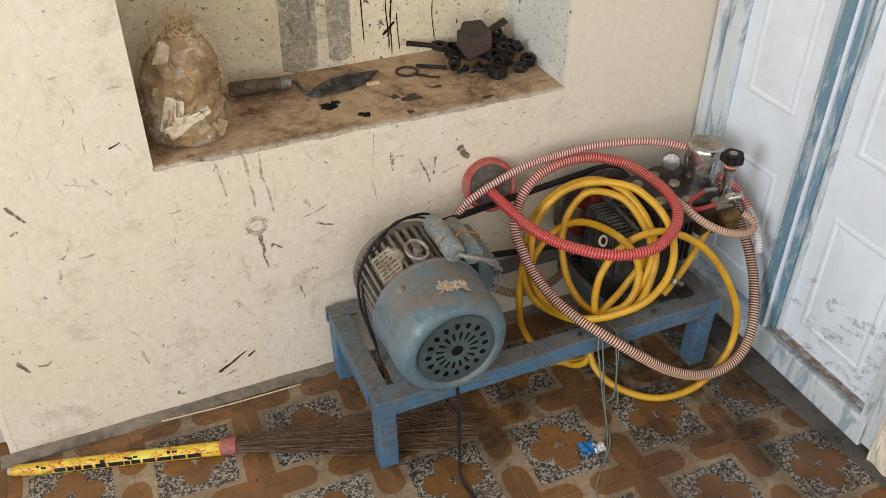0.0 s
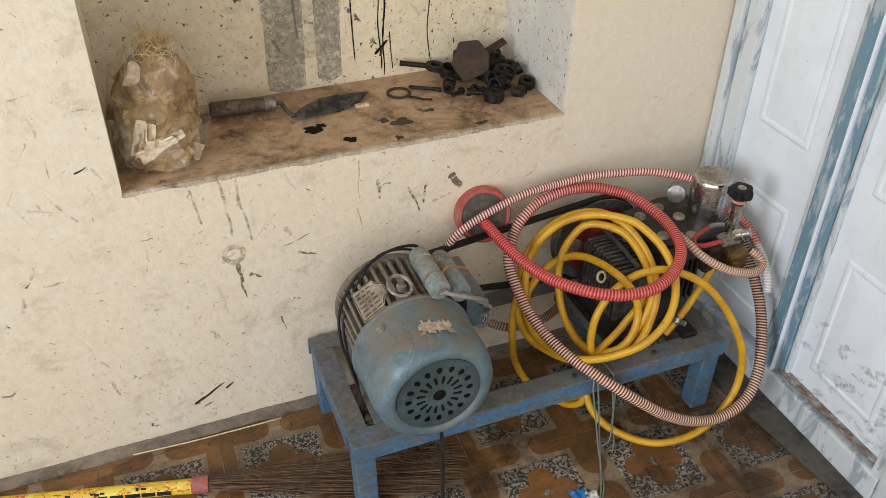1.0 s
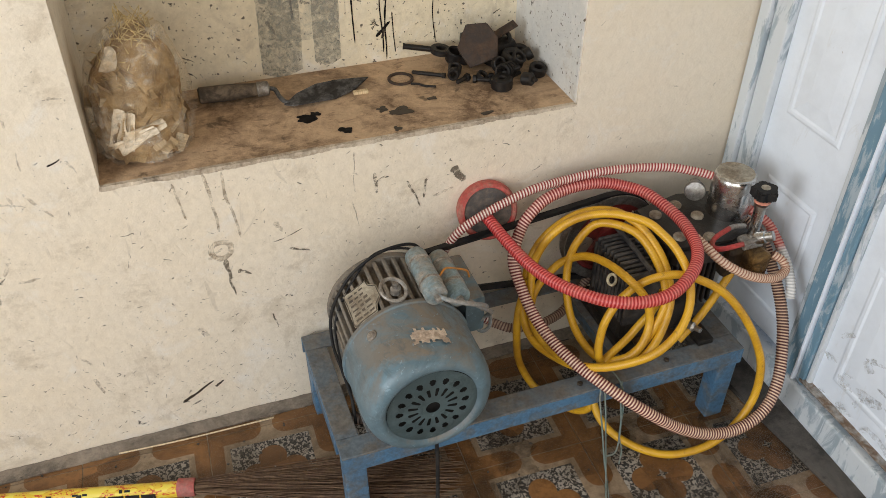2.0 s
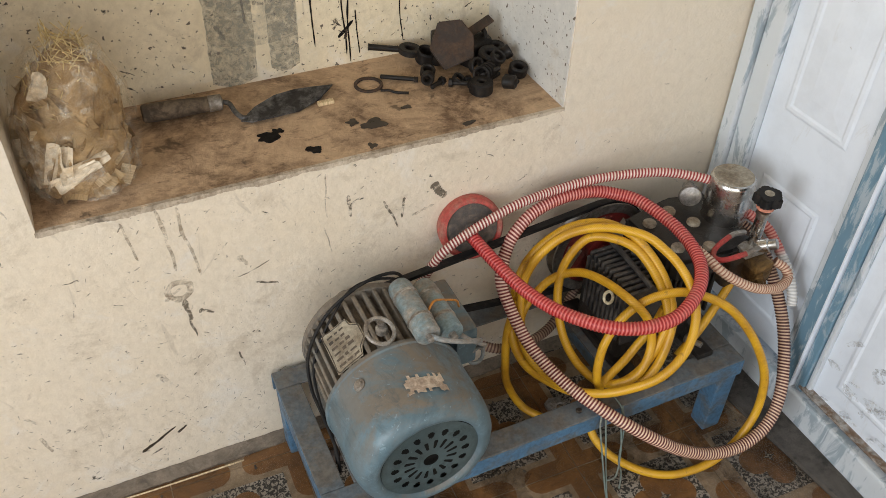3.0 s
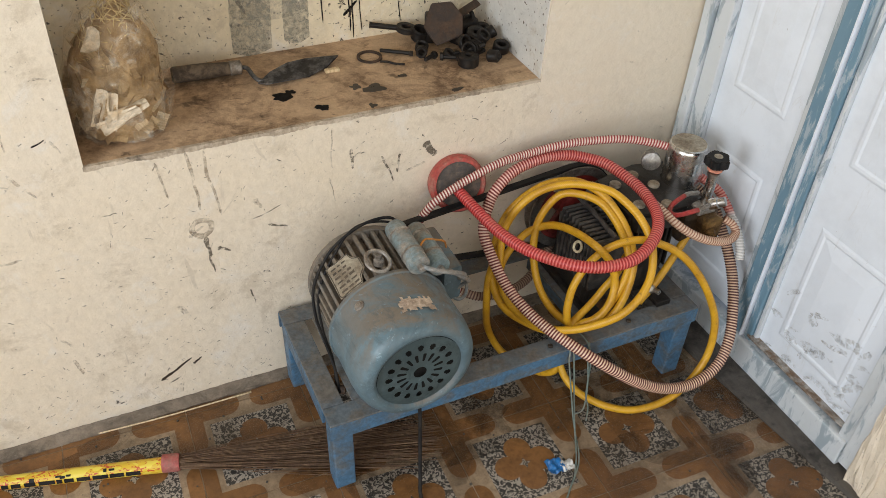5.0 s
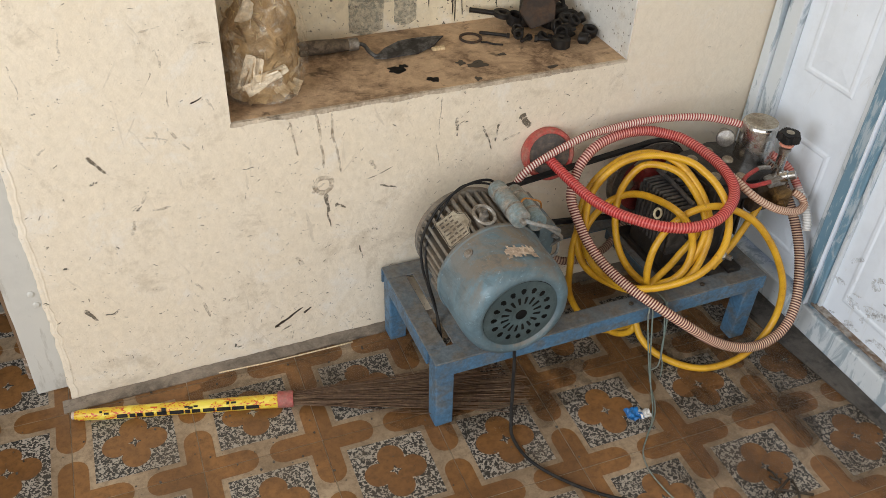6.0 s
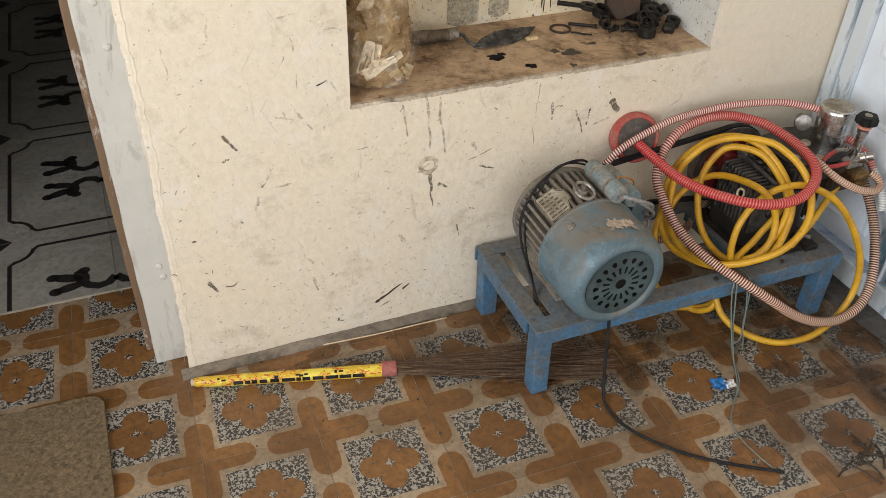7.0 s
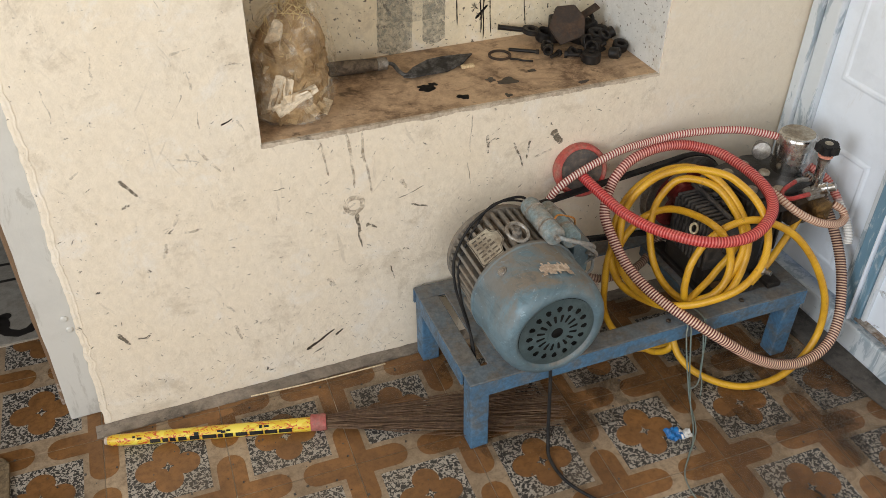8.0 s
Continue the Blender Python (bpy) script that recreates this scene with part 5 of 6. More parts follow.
for a, h, wd, hg, tilt in ((243, 0.078, 0.026, 0.038, 12), (252, 0.074, 0.024, 0.036, 16), (262, 0.058, 0.022, 0.036, 62), (276, 0.072, 0.024, 0.030, 70), (232, 0.190, 0.026, 0.026, 20)):
    own = bmesh.new()
    bmesh.ops.create_grid(own, x_segments=6, y_segments=10, size=1)
    for v in own.verts:
        q = noise.noise(Vector((v.co.x * 2.2, v.co.y * 1.6, a)))
        v.co = Vector((wd * 0.5 * v.co.x * (1 - 0.25 * v.co.y), 0.007 * q - 0.004 * v.co.x ** 2, hg * v.co.y))
    bmesh.ops.solidify(own, geom=own.faces[:], thickness=0.0006)
    r = float(np.interp(h, [0, 0.12, 0.19, 0.25], [0.072, 0.070, 0.054, 0.012]))
    m = Matrix.Translation((r * math.cos(radians(a)) + 0.16 * max(0, h - 0.12), 0.95 * r * math.sin(radians(a)), h)) @ pose(0, 0, 0, 0, 0, a + 90) @ pose(0, 0, 0, 0, tilt, 0)
    part("paper_strip", own, M["white_paper"], bag, "crumpled white strip", True, m)
bm = bmesh.new()
for k in range(240):
    a, h = rnd.uniform(0, 2 * math.pi), rnd.uniform(0.10, 0.240)
    r = max(0.006, np.interp(h, [0.10, 0.155, 0.19, 0.245], [0.060, 0.055, 0.043, 0.012]))
    c = Vector((r * math.cos(a) + 0.16 * max(0, h - 0.12), r * math.sin(a) * 0.95, h))
    d = Vector((rnd.gauss(0, 1), rnd.gauss(0, 1), rnd.gauss(0, 0.6)))
    d -= 0.97 * d.dot(Vector((math.cos(a), math.sin(a), 0))) * Vector((math.cos(a), math.sin(a), 0))
    d = d.normalized() * rnd.uniform(0.010, 0.026)
    if h > 0.222:
        d = Vector((d.x, d.y, abs(d.z) + 0.012))
    own = tube([c - d, c + Vector((0, 0, 0.002)), c + d], 0.0009, 4, 0.02, cap=False)
    add(own, bm)
tagged(part("straw", bm, M["straw"], bag, "loose yellow straw"), kind="stuff")

# ---- trowel ----
M["old_wood"] = worn("dark_grimy_wood", (0.055, 0.038, 0.026), (0.19, 0.145, 0.10), 0.75, 0, 34, 0.5, 0.0015, 60)
M["blade"] = worn("grey_scraped_steel", (0.16, 0.155, 0.15), (0.028, 0.024, 0.022), 0.42, 0.5, 22, 0.7, 0.0006)
trowel = thing("trowel", (-0.750, 0.205, SILL), "old mason's trowel with grimy handle and dark steel blade", "trowel")
inv = Matrix.Translation((0.76, -0.22, -SILL))
h0, h1 = Vector((-0.945, 0.252, SILL + 0.017)), Vector((-0.812, 0.240, SILL + 0.017))
bm = lathe([(0.012, 0), (0.016, 0.003), (0.0165, 0.05), (0.0135, 0.10), (0.013, 0.118)], 18, m=look(h0, h1) @ pose(0, 0, 0, 0, 180, 0))
rough_up(bm, 0.0012, 40)
bm.transform(inv)
part("handle", bm, M["old_wood"], trowel, "grimy wooden handle", True)
bm = lathe([(0.0135, 0.112), (0.0145, 0.113), (0.014, 0.134), (0.006, 0.137)], 18, m=look(h0, h1) @ pose(0, 0, 0, 0, 180, 0))
bm.transform(inv)
part("ferrule", bm, M["zinc"], trowel, "", True)
bm = tube([(-0.812, 0.240, SILL + 0.017), (-0.80, 0.232, SILL + 0.016), (-0.795, 0.208, SILL + 0.010), (-0.785, 0.192, SILL + 0.006), (-0.765, 0.19, SILL + 0.006)], 0.0045, 8, 0.005)
bm.transform(inv)
part("tang", bm, M["blade"], trowel, "", True)
blade = [(-0.792, 0.186), (-0.775, 0.174), (-0.735, 0.172), (-0.690, 0.182), (-0.645, 0.202), (-0.612, 0.226), (-0.645, 0.238), (-0.68, 0.242), (-0.72, 0.230), (-0.762, 0.208)]
bm = prism(blade, SILL + 0.003, SILL + 0.0055)
for v in bm.verts:
    v.co.z += 0.30 * max(0, v.co.y - 0.175) * 0.5 + 0.004 * math.sin(40 * v.co.x)
bm.transform(inv)
part("blade", bm, M["blade"], trowel, "dark scraped steel blade")
bm = box(-0.643, -0.613, 0.170, 0.181, SILL + 0.0005, SILL + 0.007, 0.0015, m=None)
tagged(part("wood_chip", bm, M["scrap"]), "small pale wooden chip beside the trowel", "chip")

# ---- oily spare parts ----
M["oily"] = worn("oily_black_iron", (0.009, 0.008, 0.008), (0.028, 0.02, 0.014), 0.42, 0.0, 40, 0.4, 0.0012, 110, 0.3)
M["rusty"] = worn("rusty_dark_iron", (0.032, 0.022, 0.017), (0.085, 0.05, 0.031), 0.6, 0.2, 30, 0.6, 0.0015, 90)
GROUP = "oily spare parts on the sill"


def spare(name, bm, at, mat, label, category, smooth=True):
    ob = part(name, bm, M[mat], None, "", smooth, at)
    return tagged(ob, label, category, GROUP)


def annulus(r, hole, h, seg=26):
    b = 0.12 * h
    return lathe([(hole, b), (hole + b, 0), (r - b, 0), (r, b), (r, h - b), (r - b, h), (hole + b, h), (hole, h - b), (hole, b)], seg, cap=False)


def bolt_shape(length, r, head):
    bm = lathe([(r, 0), (r, length), (r * 0.6, length + 0.002)], 12)
    lathe([(head, -0.007), (head, 0.0), (r, 0.0005)], 6, bm)
    return bm


hexa = [(-0.040, -0.016), (-0.036, 0.024), (-0.008, 0.050), (0.034, 0.040), (0.044, -0.010), (0.012, -0.046)]
bm = prism(hexa, -0.006, 0.006)
bmesh.ops.bevel(bm, geom=bm.edges[:], offset=0.002, segments=2, affect="EDGES")
for px, py in ((-0.006, 0.034), (-0.002, -0.026)):
    lathe([(0.004, 0), (0.004, 0.0006)], 10, bm, pose(px, py, 0.0058))
spare("cover_plate", bm, look((-0.368, 0.196, SILL + 0.052), (-0.60, -0.45, SILL + 0.52)) @ pose(0, 0, 0, 0, 0, 8), "rusty", "rusty six-sided iron cover plate leaning on spare parts", "cover plate", False)
Z = SILL
spare("gasket_ring", annulus(0.027, 0.021, 0.004), pose(-0.535, 0.206, Z + 0.0005), "rusty", "flat brown gasket ring lying on the sill", "ring")
spare("stud_bolt", bolt_shape(0.062, 0.0042, 0.006), pose(-0.452, 0.186, Z + 0.0062, 0, -90, -32), "oily", "long oily stud bolt lying on the sill", "bolt")
rod = bmesh.new()
lathe([(0.006, 0.02), (0.006, 0.075), (0.007, 0.080)], 12, rod)
add(annulus(0.022, 0.010, 0.012), rod, pose(0, -0.006, 0, -90, 0, 0))
spare("connecting_rod", rod, pose(-0.428, 0.262, Z + 0.024, 0, -83, -18) @ pose(0, 0, 0, 0, 0, 90), "oily", "oily small connecting rod with a round eye", "rod")
spare("bearing_cup", annulus(0.019, 0.014, 0.026), pose(-0.405, 0.246, Z + 0.004, 12, 8, 0), "oily", "oily open bearing cup", "bearing")
PILE = (("roller", 0.022, 0.006, 0.024, -0.353, 0.106, 0.0, 0, 0), ("roller", 0.013, 0.004, 0.024, -0.315, 0.092, 0.014, 80, 40), ("bush", 0.016, 0.011, 0.012, -0.346, 0.150, 0.020, 60, 20),
        ("bush", 0.018, 0.009, 0.020, -0.262, 0.135, 0.0, 12, 10), ("bush", 0.020, 0.012, 0.014, -0.300, 0.232, 0.030, 50, -30), ("roller", 0.024, 0.008, 0.030, -0.300, 0.180, 0.004, 10, 5),
        ("bush", 0.012, 0.006, 0.022, -0.432, 0.166, 0.012, 80, -30), ("bush", 0.014, 0.008, 0.018, -0.424, 0.190, 0.002, 20, 0), ("roller", 0.016, 0.005, 0.018, -0.335, 0.205, 0.010, 70, 60),
        ("roller", 0.018, 0.005, 0.022, -0.268, 0.215, 0.004, 10, 0), ("bush", 0.015, 0.010, 0.010, -0.300, 0.150, 0.030, 35, 30), ("bush", 0.013, 0.007, 0.016, -0.275, 0.170, 0.022, 60, 80),
        ("roller", 0.02, 0.006, 0.03, -0.335, 0.245, 0.006, 85, 40), ("bush", 0.012, 0.007, 0.010, -0.380, 0.150, 0.002, 30, 40))
for kind, r, hole, h, x, y, z, tx, tz in PILE:
    lift = z + (0 if tx < 40 else 0.6 * r) + (r * math.sin(radians(min(tx, 25))) if tx < 40 else 0)
    spare(kind, annulus(r, hole, h), pose(x, y, Z + lift, tx, 0, tz), "oily", "oily black metal " + ("bush" if kind == "bush" else "roller") + " in the heap", kind)
for x, y, z, tx, tz, n in ((-0.392, 0.146, 0.007, 88, 60, 0.03), (-0.362, 0.14, 0.008, 86, -20, 0.024), (-0.328, 0.128, 0.008, 85, 110, 0.03), (-0.290, 0.118, 0.007, 88, 35, 0.02), (-0.41, 0.158, 0.007, 87, -60, 0.028), (-0.335, 0.13, 0.02, 70, 80, 0.03)):
    spare("short_bolt", bolt_shape(n, 0.0045, 0.0085), pose(x, y, Z + z, tx, 0, tz), "oily", "short oily hexagon bolt in the heap", "bolt")
own = bmesh.new()
sp = [(0.014 * math.cos(k * 0.7), 0.014 * math.sin(k * 0.7), k * 0.0011) for k in range(44)]
spare("coil_spring", tube(sp, 0.0026, 6, 0.005), pose(-0.312, 0.145, Z + 0.020, 80, 0, -55), "oily", "oily black coil spring in the heap", "spring")
bm = box(-0.030, 0.030, -0.009, 0.009, -0.002, 0.002, 0.001)
lathe([(0.004, 0), (0.004, 0.0008)], 10, bm, pose(0.022, 0, 0.002))
spare("steel_strip", bm, pose(-0.300, 0.226, Z + 0.066, 25, -18, 12), "rusty", "bent dark steel strip leaning in the heap", "strip", False)
bm = box(-0.035, 0.035, -0.028, 0.028, 0, 0.045, 0.010)
rough_up(bm, 0.006, 30)
spare("gear_block", bm, pose(-0.318, 0.225, Z + 0.001, 0, 0, 25), "oily", "lump of oily iron castings behind the plate", "casting")
bm = box(-0.025, 0.03, -0.02, 0.02, 0, 0.06, 0.008)
rough_up(bm, 0.005, 40)
spare("bracket", bm, pose(-0.368, 0.238, Z + 0.001, 0, 0, -15), "oily", "oily iron bracket behind the plate", "bracket")
bm = tube([(-0.522, 0.178, Z + 0.003), (-0.508, 0.172, Z + 0.003), (-0.498, 0.160, Z + 0.003), (-0.478, 0.150, Z + 0.003)], 0.0024, 6, 0.005)
tagged(part("wire_scrap", bm, M["oily"]), "scrap of bent oily wire on the sill", "wire")

# ---- stains ----
M["oil"] = worn("black_oil", (0.006, 0.005, 0.005), (0.012, 0.010, 0.008), 0.6, 0, 18, 0.2, 0, 140, 0.15)


def faded(name, colour, lo, hi, scale=45, top=0.85, rough=0.8):
    """A stain that breaks up into the paint below it."""
    m, nt, b, vec = base(name, rough)
    c = mix(nt, noise_tex(nt, vec, 90, 4, 0.7), tuple(0.75 * v for v in colour), tuple(min(1, 1.25 * v) for v in colour))
    nt.links.new(c, b.inputs["Base Color"])
    tr = nt.nodes.new("ShaderNodeBsdfTransparent")
    mx = nt.nodes.new("ShaderNodeMixShader")
    nt.links.new(ramp(nt, noise_tex(nt, vec, scale, 7, 0.72, 0.5), [(lo, grey(0)), (hi, grey(top))]), mx.inputs[0])
    nt.links.new(tr.outputs[0], mx.inputs[1])
    nt.links.new(b.outputs[0], mx.inputs[2])
    nt.links.new(mx.outputs[0], nt.nodes["Material Output"].inputs[0])
    return m


M["oil_run"] = faded("dried_oil_run", (0.045, 0.032, 0.022), 0.30, 0.42, 60, 0.95, 0.5)
M["rust_run"] = faded("faint_brown_run", (0.34, 0.27, 0.19), 0.38, 0.62, 55, 0.6)
M["smear"] = faded("grey_mud_smear", (0.16, 0.13, 0.095), 0.40, 0.52, 60, 0.8)
M["nick"] = faded("dark_nick", (0.16, 0.125, 0.09), 0.36, 0.60, 60, 0.65)
M["graze"] = faded("pale_brown_graze", (0.47, 0.39, 0.30), 0.42, 0.66, 60, 0.5)
M["patch"] = faded("grey_cement_wash", (0.29, 0.275, 0.225), 0.30, 0.66, 80, 0.78)
M["wash"] = faded("thin_grey_wash", (0.36, 0.34, 0.28), 0.36, 0.74, 60, 0.6)
rnd = random.Random(4)


def wall_mark(p0, p1, w0, w1, mat, y=0.0, ragged=0.35, n=16, wob=0.035):
    """A flat streak on the wall from (x, z) to (x, z)."""
    own = bmesh.new()
    a, b = Vector((p0[0], p0[1])), Vector((p1[0], p1[1]))
    d = (b - a).normalized()
    s = Vector((-d.y, d.x))
    rows = []
    for i in range(n + 1):
        t = i / n
        w = (w0 + (w1 - w0) * t) * (1 - ragged * rnd.random())
        if i in (0, n):
            w *= 0.3
        c = a + (b - a) * t + s * ((w0 * 6 * wob + wob * (b - a).length) * noise.noise(Vector((t * 3, p0[0] * 30, p0[1] * 30))))
        rows.append([own.verts.new((q.x, y, q.y)) for q in (c - s * w, c + s * w)])
    for q, r in zip(rows, rows[1:]):
        own.faces.new((q[0], q[1], r[1], r[0]))
    for v in own.verts:
        v.co.y = y - 0.0009 - 0.0002 * rnd.random()
    ob = part("stain", own, M[mat], wall_north)
    return ob


def sill_blot(x, y, r, mat="oil", n=26, sx=1.0):
    own = bmesh.new()
    k = rnd.uniform(0, 50)
    pts = []
    for i in range(n):
        a = 2 * math.pi * i / n
        q = r * (1 + 0.75 * noise.noise(Vector((1.5 * math.cos(a), 1.5 * math.sin(a), k))))
        pts.append((x + sx * q * math.cos(a), y + q * math.sin(a)))
    part("oil_blot", prism(pts, SILL + 0.0004, SILL + 0.0010 + 0.0012 * rnd.random()), M[mat], wall_north, "spilt black oil")


for x, y, r, sx in ((-0.752, 0.114, 0.015, 1.2), (-0.731, 0.124, 0.008, 1.2), (-0.690, 0.044, 0.009, 1.2), (-0.698, 0.050, 0.007, 1.0)):
    sill_blot(x, y, r, "oil", 26, sx)
for x, y, r, sx in ((-0.575, 0.080, 0.014, 1.6), (-0.605, 0.10, 0.008, 1.4), (-0.60, 0.02, 0.007, 1), (-0.42, 0.02, 0.006, 2), (-0.50, 0.11, 0.006, 1.5)):
    sill_blot(x, y, r, "oil_run", 26, sx)
NY = NB
for x, z0, z1, w in ((-0.548, 1.0, 0.648, 0.0022), (-0.533, 1.0, 0.632, 0.0026), (-0.522, 0.735, 0.645, 0.0016), (-0.731, 0.95, 0.745, 0.0035), (-0.602, 0.95, 0.675, 0.0024), (-0.425, 1.0, 0.655, 0.0018), (-0.54, 0.70, 0.68, 0.004)):
    wall_mark((x, z0), (x + rnd.uniform(-0.006, 0.006), z1), w, w * 0.8, "oil_run" if w > 0.003 else "oil", NY, 0.5, 30, 0.028)
wall_mark((-0.557, 0.685), (-0.527, 0.715), 0.004, 0.003, "oil", NY)
wall_mark((-0.755, 1.05), (-0.757, 0.628), 0.044, 0.043, "patch", NY, 0.06, 40, 0.004)
wall_mark((-0.70, 1.05), (-0.705, 0.70), 0.085, 0.07, "wash", NY - 0.0006, 0.08, 40, 0.004)
wall_mark((-0.66, 1.05), (-0.662, 0.640), 0.030, 0.028, "patch", NY, 0.06, 40, 0.004)
for x0, z0, x1, z1 in ((-0.70, 0.85, -0.66, 0.81), (-0.78, 0.75, -0.765, 0.72), (-0.71, 0.78, -0.69, 0.775), (-0.62, 0.80, -0.585, 0.765)):
    wall_mark((x0, z0), (x1, z1), 0.006, 0.003, "smear", NY, 0.6)
# runs and knocks on the wall below and beside the niche
for a, b, w0, w1, mat in (((-0.962, 0.622), (-0.950, 0.49), 0.004, 0.003, "rust_run"), ((-0.934, 0.616), (-0.917, 0.468), 0.0035, 0.003, "rust_run"),
                          ((-0.952, 0.424), (-0.944, 0.333), 0.006, 0.0015, "smear"), ((-0.932, 0.392), (-0.908, 0.378), 0.006, 0.002, "smear"),
                          ((-0.654, 0.555), (-0.651, 0.508), 0.0045, 0.003, "smear"), ((-0.590, 0.523), (-0.562, 0.455), 0.0035, 0.0015, "smear"), ((-0.552, 0.52), (-0.556, 0.476), 0.0035, 0.0025, "smear"),
                          ((-0.495, 0.535), (-0.472, 0.497), 0.010, 0.008, "smear"), ((-1.398, 0.607), (-1.372, 0.566), 0.005, 0.003, "smear"), ((-1.475, 0.25), (-1.455, 0.215), 0.006, 0.003, "smear"),
                          ((-1.238, 0.20), (-1.230, 0.155), 0.004, 0.003, "rust_run"), ((-1.09, 0.075), (-1.02, 0.118), 0.005, 0.002, "oil_run"), ((-1.02, 0.10), (-1.0, 0.112), 0.004, 0.002, "oil_run"),
                          ((-1.20, 0.683), (-1.178, 0.693), 0.002, 0.001, "oil"), ((-0.88, 0.265), (-0.872, 0.225), 0.002, 0.0015, "smear"), ((-0.86, 0.44), (-0.80, 0.46), 0.0015, 0.001, "smear"),
                          ((-1.29, 0.63), (-1.25, 0.615), 0.003, 0.001, "graze"), ((-1.25, 0.64), (-1.215, 0.585), 0.004, 0.002, "graze"), ((-0.83, 0.42), (-0.79, 0.405), 0.003, 0.002, "smear"),
                          ((-0.69, 0.61), (-0.695, 0.52), 0.0015, 0.001, "rust_run"), ((-0.70, 0.50), (-0.69, 0.44), 0.0015, 0.001, "rust_run"), ((-1.02, 0.61), (-1.005, 0.53), 0.0025, 0.002, "rust_run")):
    wall_mark(a, b, w0, w1, mat)
# knocks and scuffs strewn over the lower wall
for k in range(26):
    x, z = rnd.uniform(-1.52, -0.02), 0.60 * rnd.random() ** 1.5 + 0.03
    a, n = rnd.choice((rnd.gauss(0.7, 0.3), rnd.gauss(-0.9, 0.4), rnd.gauss(0.1, 0.3))), rnd.uniform(0.005, 0.016)
    wall_mark((x, z), (x + n * math.cos(a), z + n * math.sin(a)), rnd.uniform(0.0008, 0.0022), 0.0006, rnd.choice(("smear", "graze", "graze")), 0.0, 0.8, 8)
for k in range(10):
    x, z = rnd.choice((rnd.uniform(-1.50, -1.14), rnd.uniform(-1.1, -0.4))), rnd.uniform(0.12, 0.60)
    a, n = rnd.choice((rnd.gauss(1.0, 0.25), rnd.gauss(-1.0, 0.25), rnd.gauss(0.2, 0.2))), rnd.uniform(0.02, 0.06)
    wall_mark((x, z), (x + n * math.cos(a), z + n * math.sin(a)), rnd.uniform(0.003, 0.008), 0.003, "graze", 0.0, 0.5, 12)
for k in range(12):
    x, z = rnd.uniform(-1.5, -1.15), rnd.uniform(0.62, 1.0)
    a, n = rnd.uniform(-2, 2), rnd.uniform(0.01, 0.06)
    wall_mark((x, z), (x + n * math.cos(a), z + n * math.sin(a)), rnd.uniform(0.001, 0.004), 0.001, "graze", 0.0, 0.5, 10)
for k in range(40):
    x, z = rnd.uniform(-1.1, -0.28), rnd.uniform(0.65, 0.92)
    a, n = rnd.choice((1.57, 1.4, 0.5, -0.6)), rnd.uniform(0.004, 0.022)
    wall_mark((x, z), (x + n * math.cos(a), z + n * math.sin(a)), rnd.uniform(0.0008, 0.002), 0.0006, rnd.choice(("smear", "oil_run", "graze")), NB, 0.5, 8)
# fine specks and nicks, thickest near the floor, too many to count
own = bmesh.new()
for k in range(330):
    x = rnd.choice((rnd.uniform(-1.53, 0.0), rnd.gauss(-1.0, 0.16)))
    z = min(0.62, max(0.018, rnd.choice((0.02 + abs(rnd.gauss(0, 0.12)), rnd.uniform(0.02, 0.6)))))
    if not -1.535 < x < 0.0:
        continue
    a, n, w = rnd.choice((0.5, 0.9, -0.8, 1.4)) + rnd.gauss(0, 0.25), rnd.uniform(0.0012, 0.0065), rnd.uniform(0.0005, 0.0014)
    d, q = Vector((math.cos(a), 0, math.sin(a))) * n, Vector((-math.sin(a), 0, math.cos(a))) * w
    c = Vector((x, -0.0012, z))
    own.faces.new([own.verts.new(c + v) for v in (-d, -0.3 * d - q, 0.7 * d - 0.6 * q, d, 0.4 * d + q, -0.6 * d + 0.7 * q)])
tagged(part("nicks", own, M["nick"], wall_north, "small dark nicks in the paint"), kind="stuff")
own = bmesh.new()
for k in range(40):
    a0, a1 = 2 * math.pi * k / 40, 2 * math.pi * (k + 1) / 40
    r0, r1 = 0.013 + 0.002 * noise.noise(Vector((a0, 1, 0))), 0.024 + 0.004 * noise.noise(Vector((a0, 5, 0)))
    vs = [own.verts.new((-0.956 + r * math.cos(a), -0.0007, 0.447 + r * math.sin(a))) for r, a in ((r0, a0), (r1, a0), (r1, a1), (r0, a1))]
    own.faces.new(vs)
part("stain", own, M["rust_run"], wall_north, "round faded mark")

# grey smudges on the foot of the door
M["door_smudge"] = faded("grey_door_scuff", (0.38, 0.38, 0.37), 0.44, 0.62, 80, 0.45)
rnd = random.Random(12)
for k in range(34):
    y, z = rnd.uniform(-0.67, -0.43), 0.115 + 0.20 * rnd.random() ** 2
    own = bmesh.new()
    seed = rnd.uniform(0, 90)
    sy, sz = rnd.uniform(0.006, 0.028), rnd.uniform(0.003, 0.012)
    ang = rnd.uniform(-0.9, 0.3)
    ring = []
    for i in range(18):
        a = 2 * math.pi * i / 18
        q = 1 + 0.8 * noise.noise(Vector((1.3 * math.cos(a), 1.3 * math.sin(a), seed)))
        u, v = sy * q * math.cos(a), sz * q * math.sin(a)
        ring.append(own.verts.new((CORNER_X + 0.0165 - CORNER_X - 0.0001 * k, y + u * math.cos(ang) - v * math.sin(ang) + 0.38, z + u * math.sin(ang) + v * math.cos(ang))))
    own.faces.new(ring)
    part("smudge", own, M["door_smudge"], door, "grey scuff on the white paint")

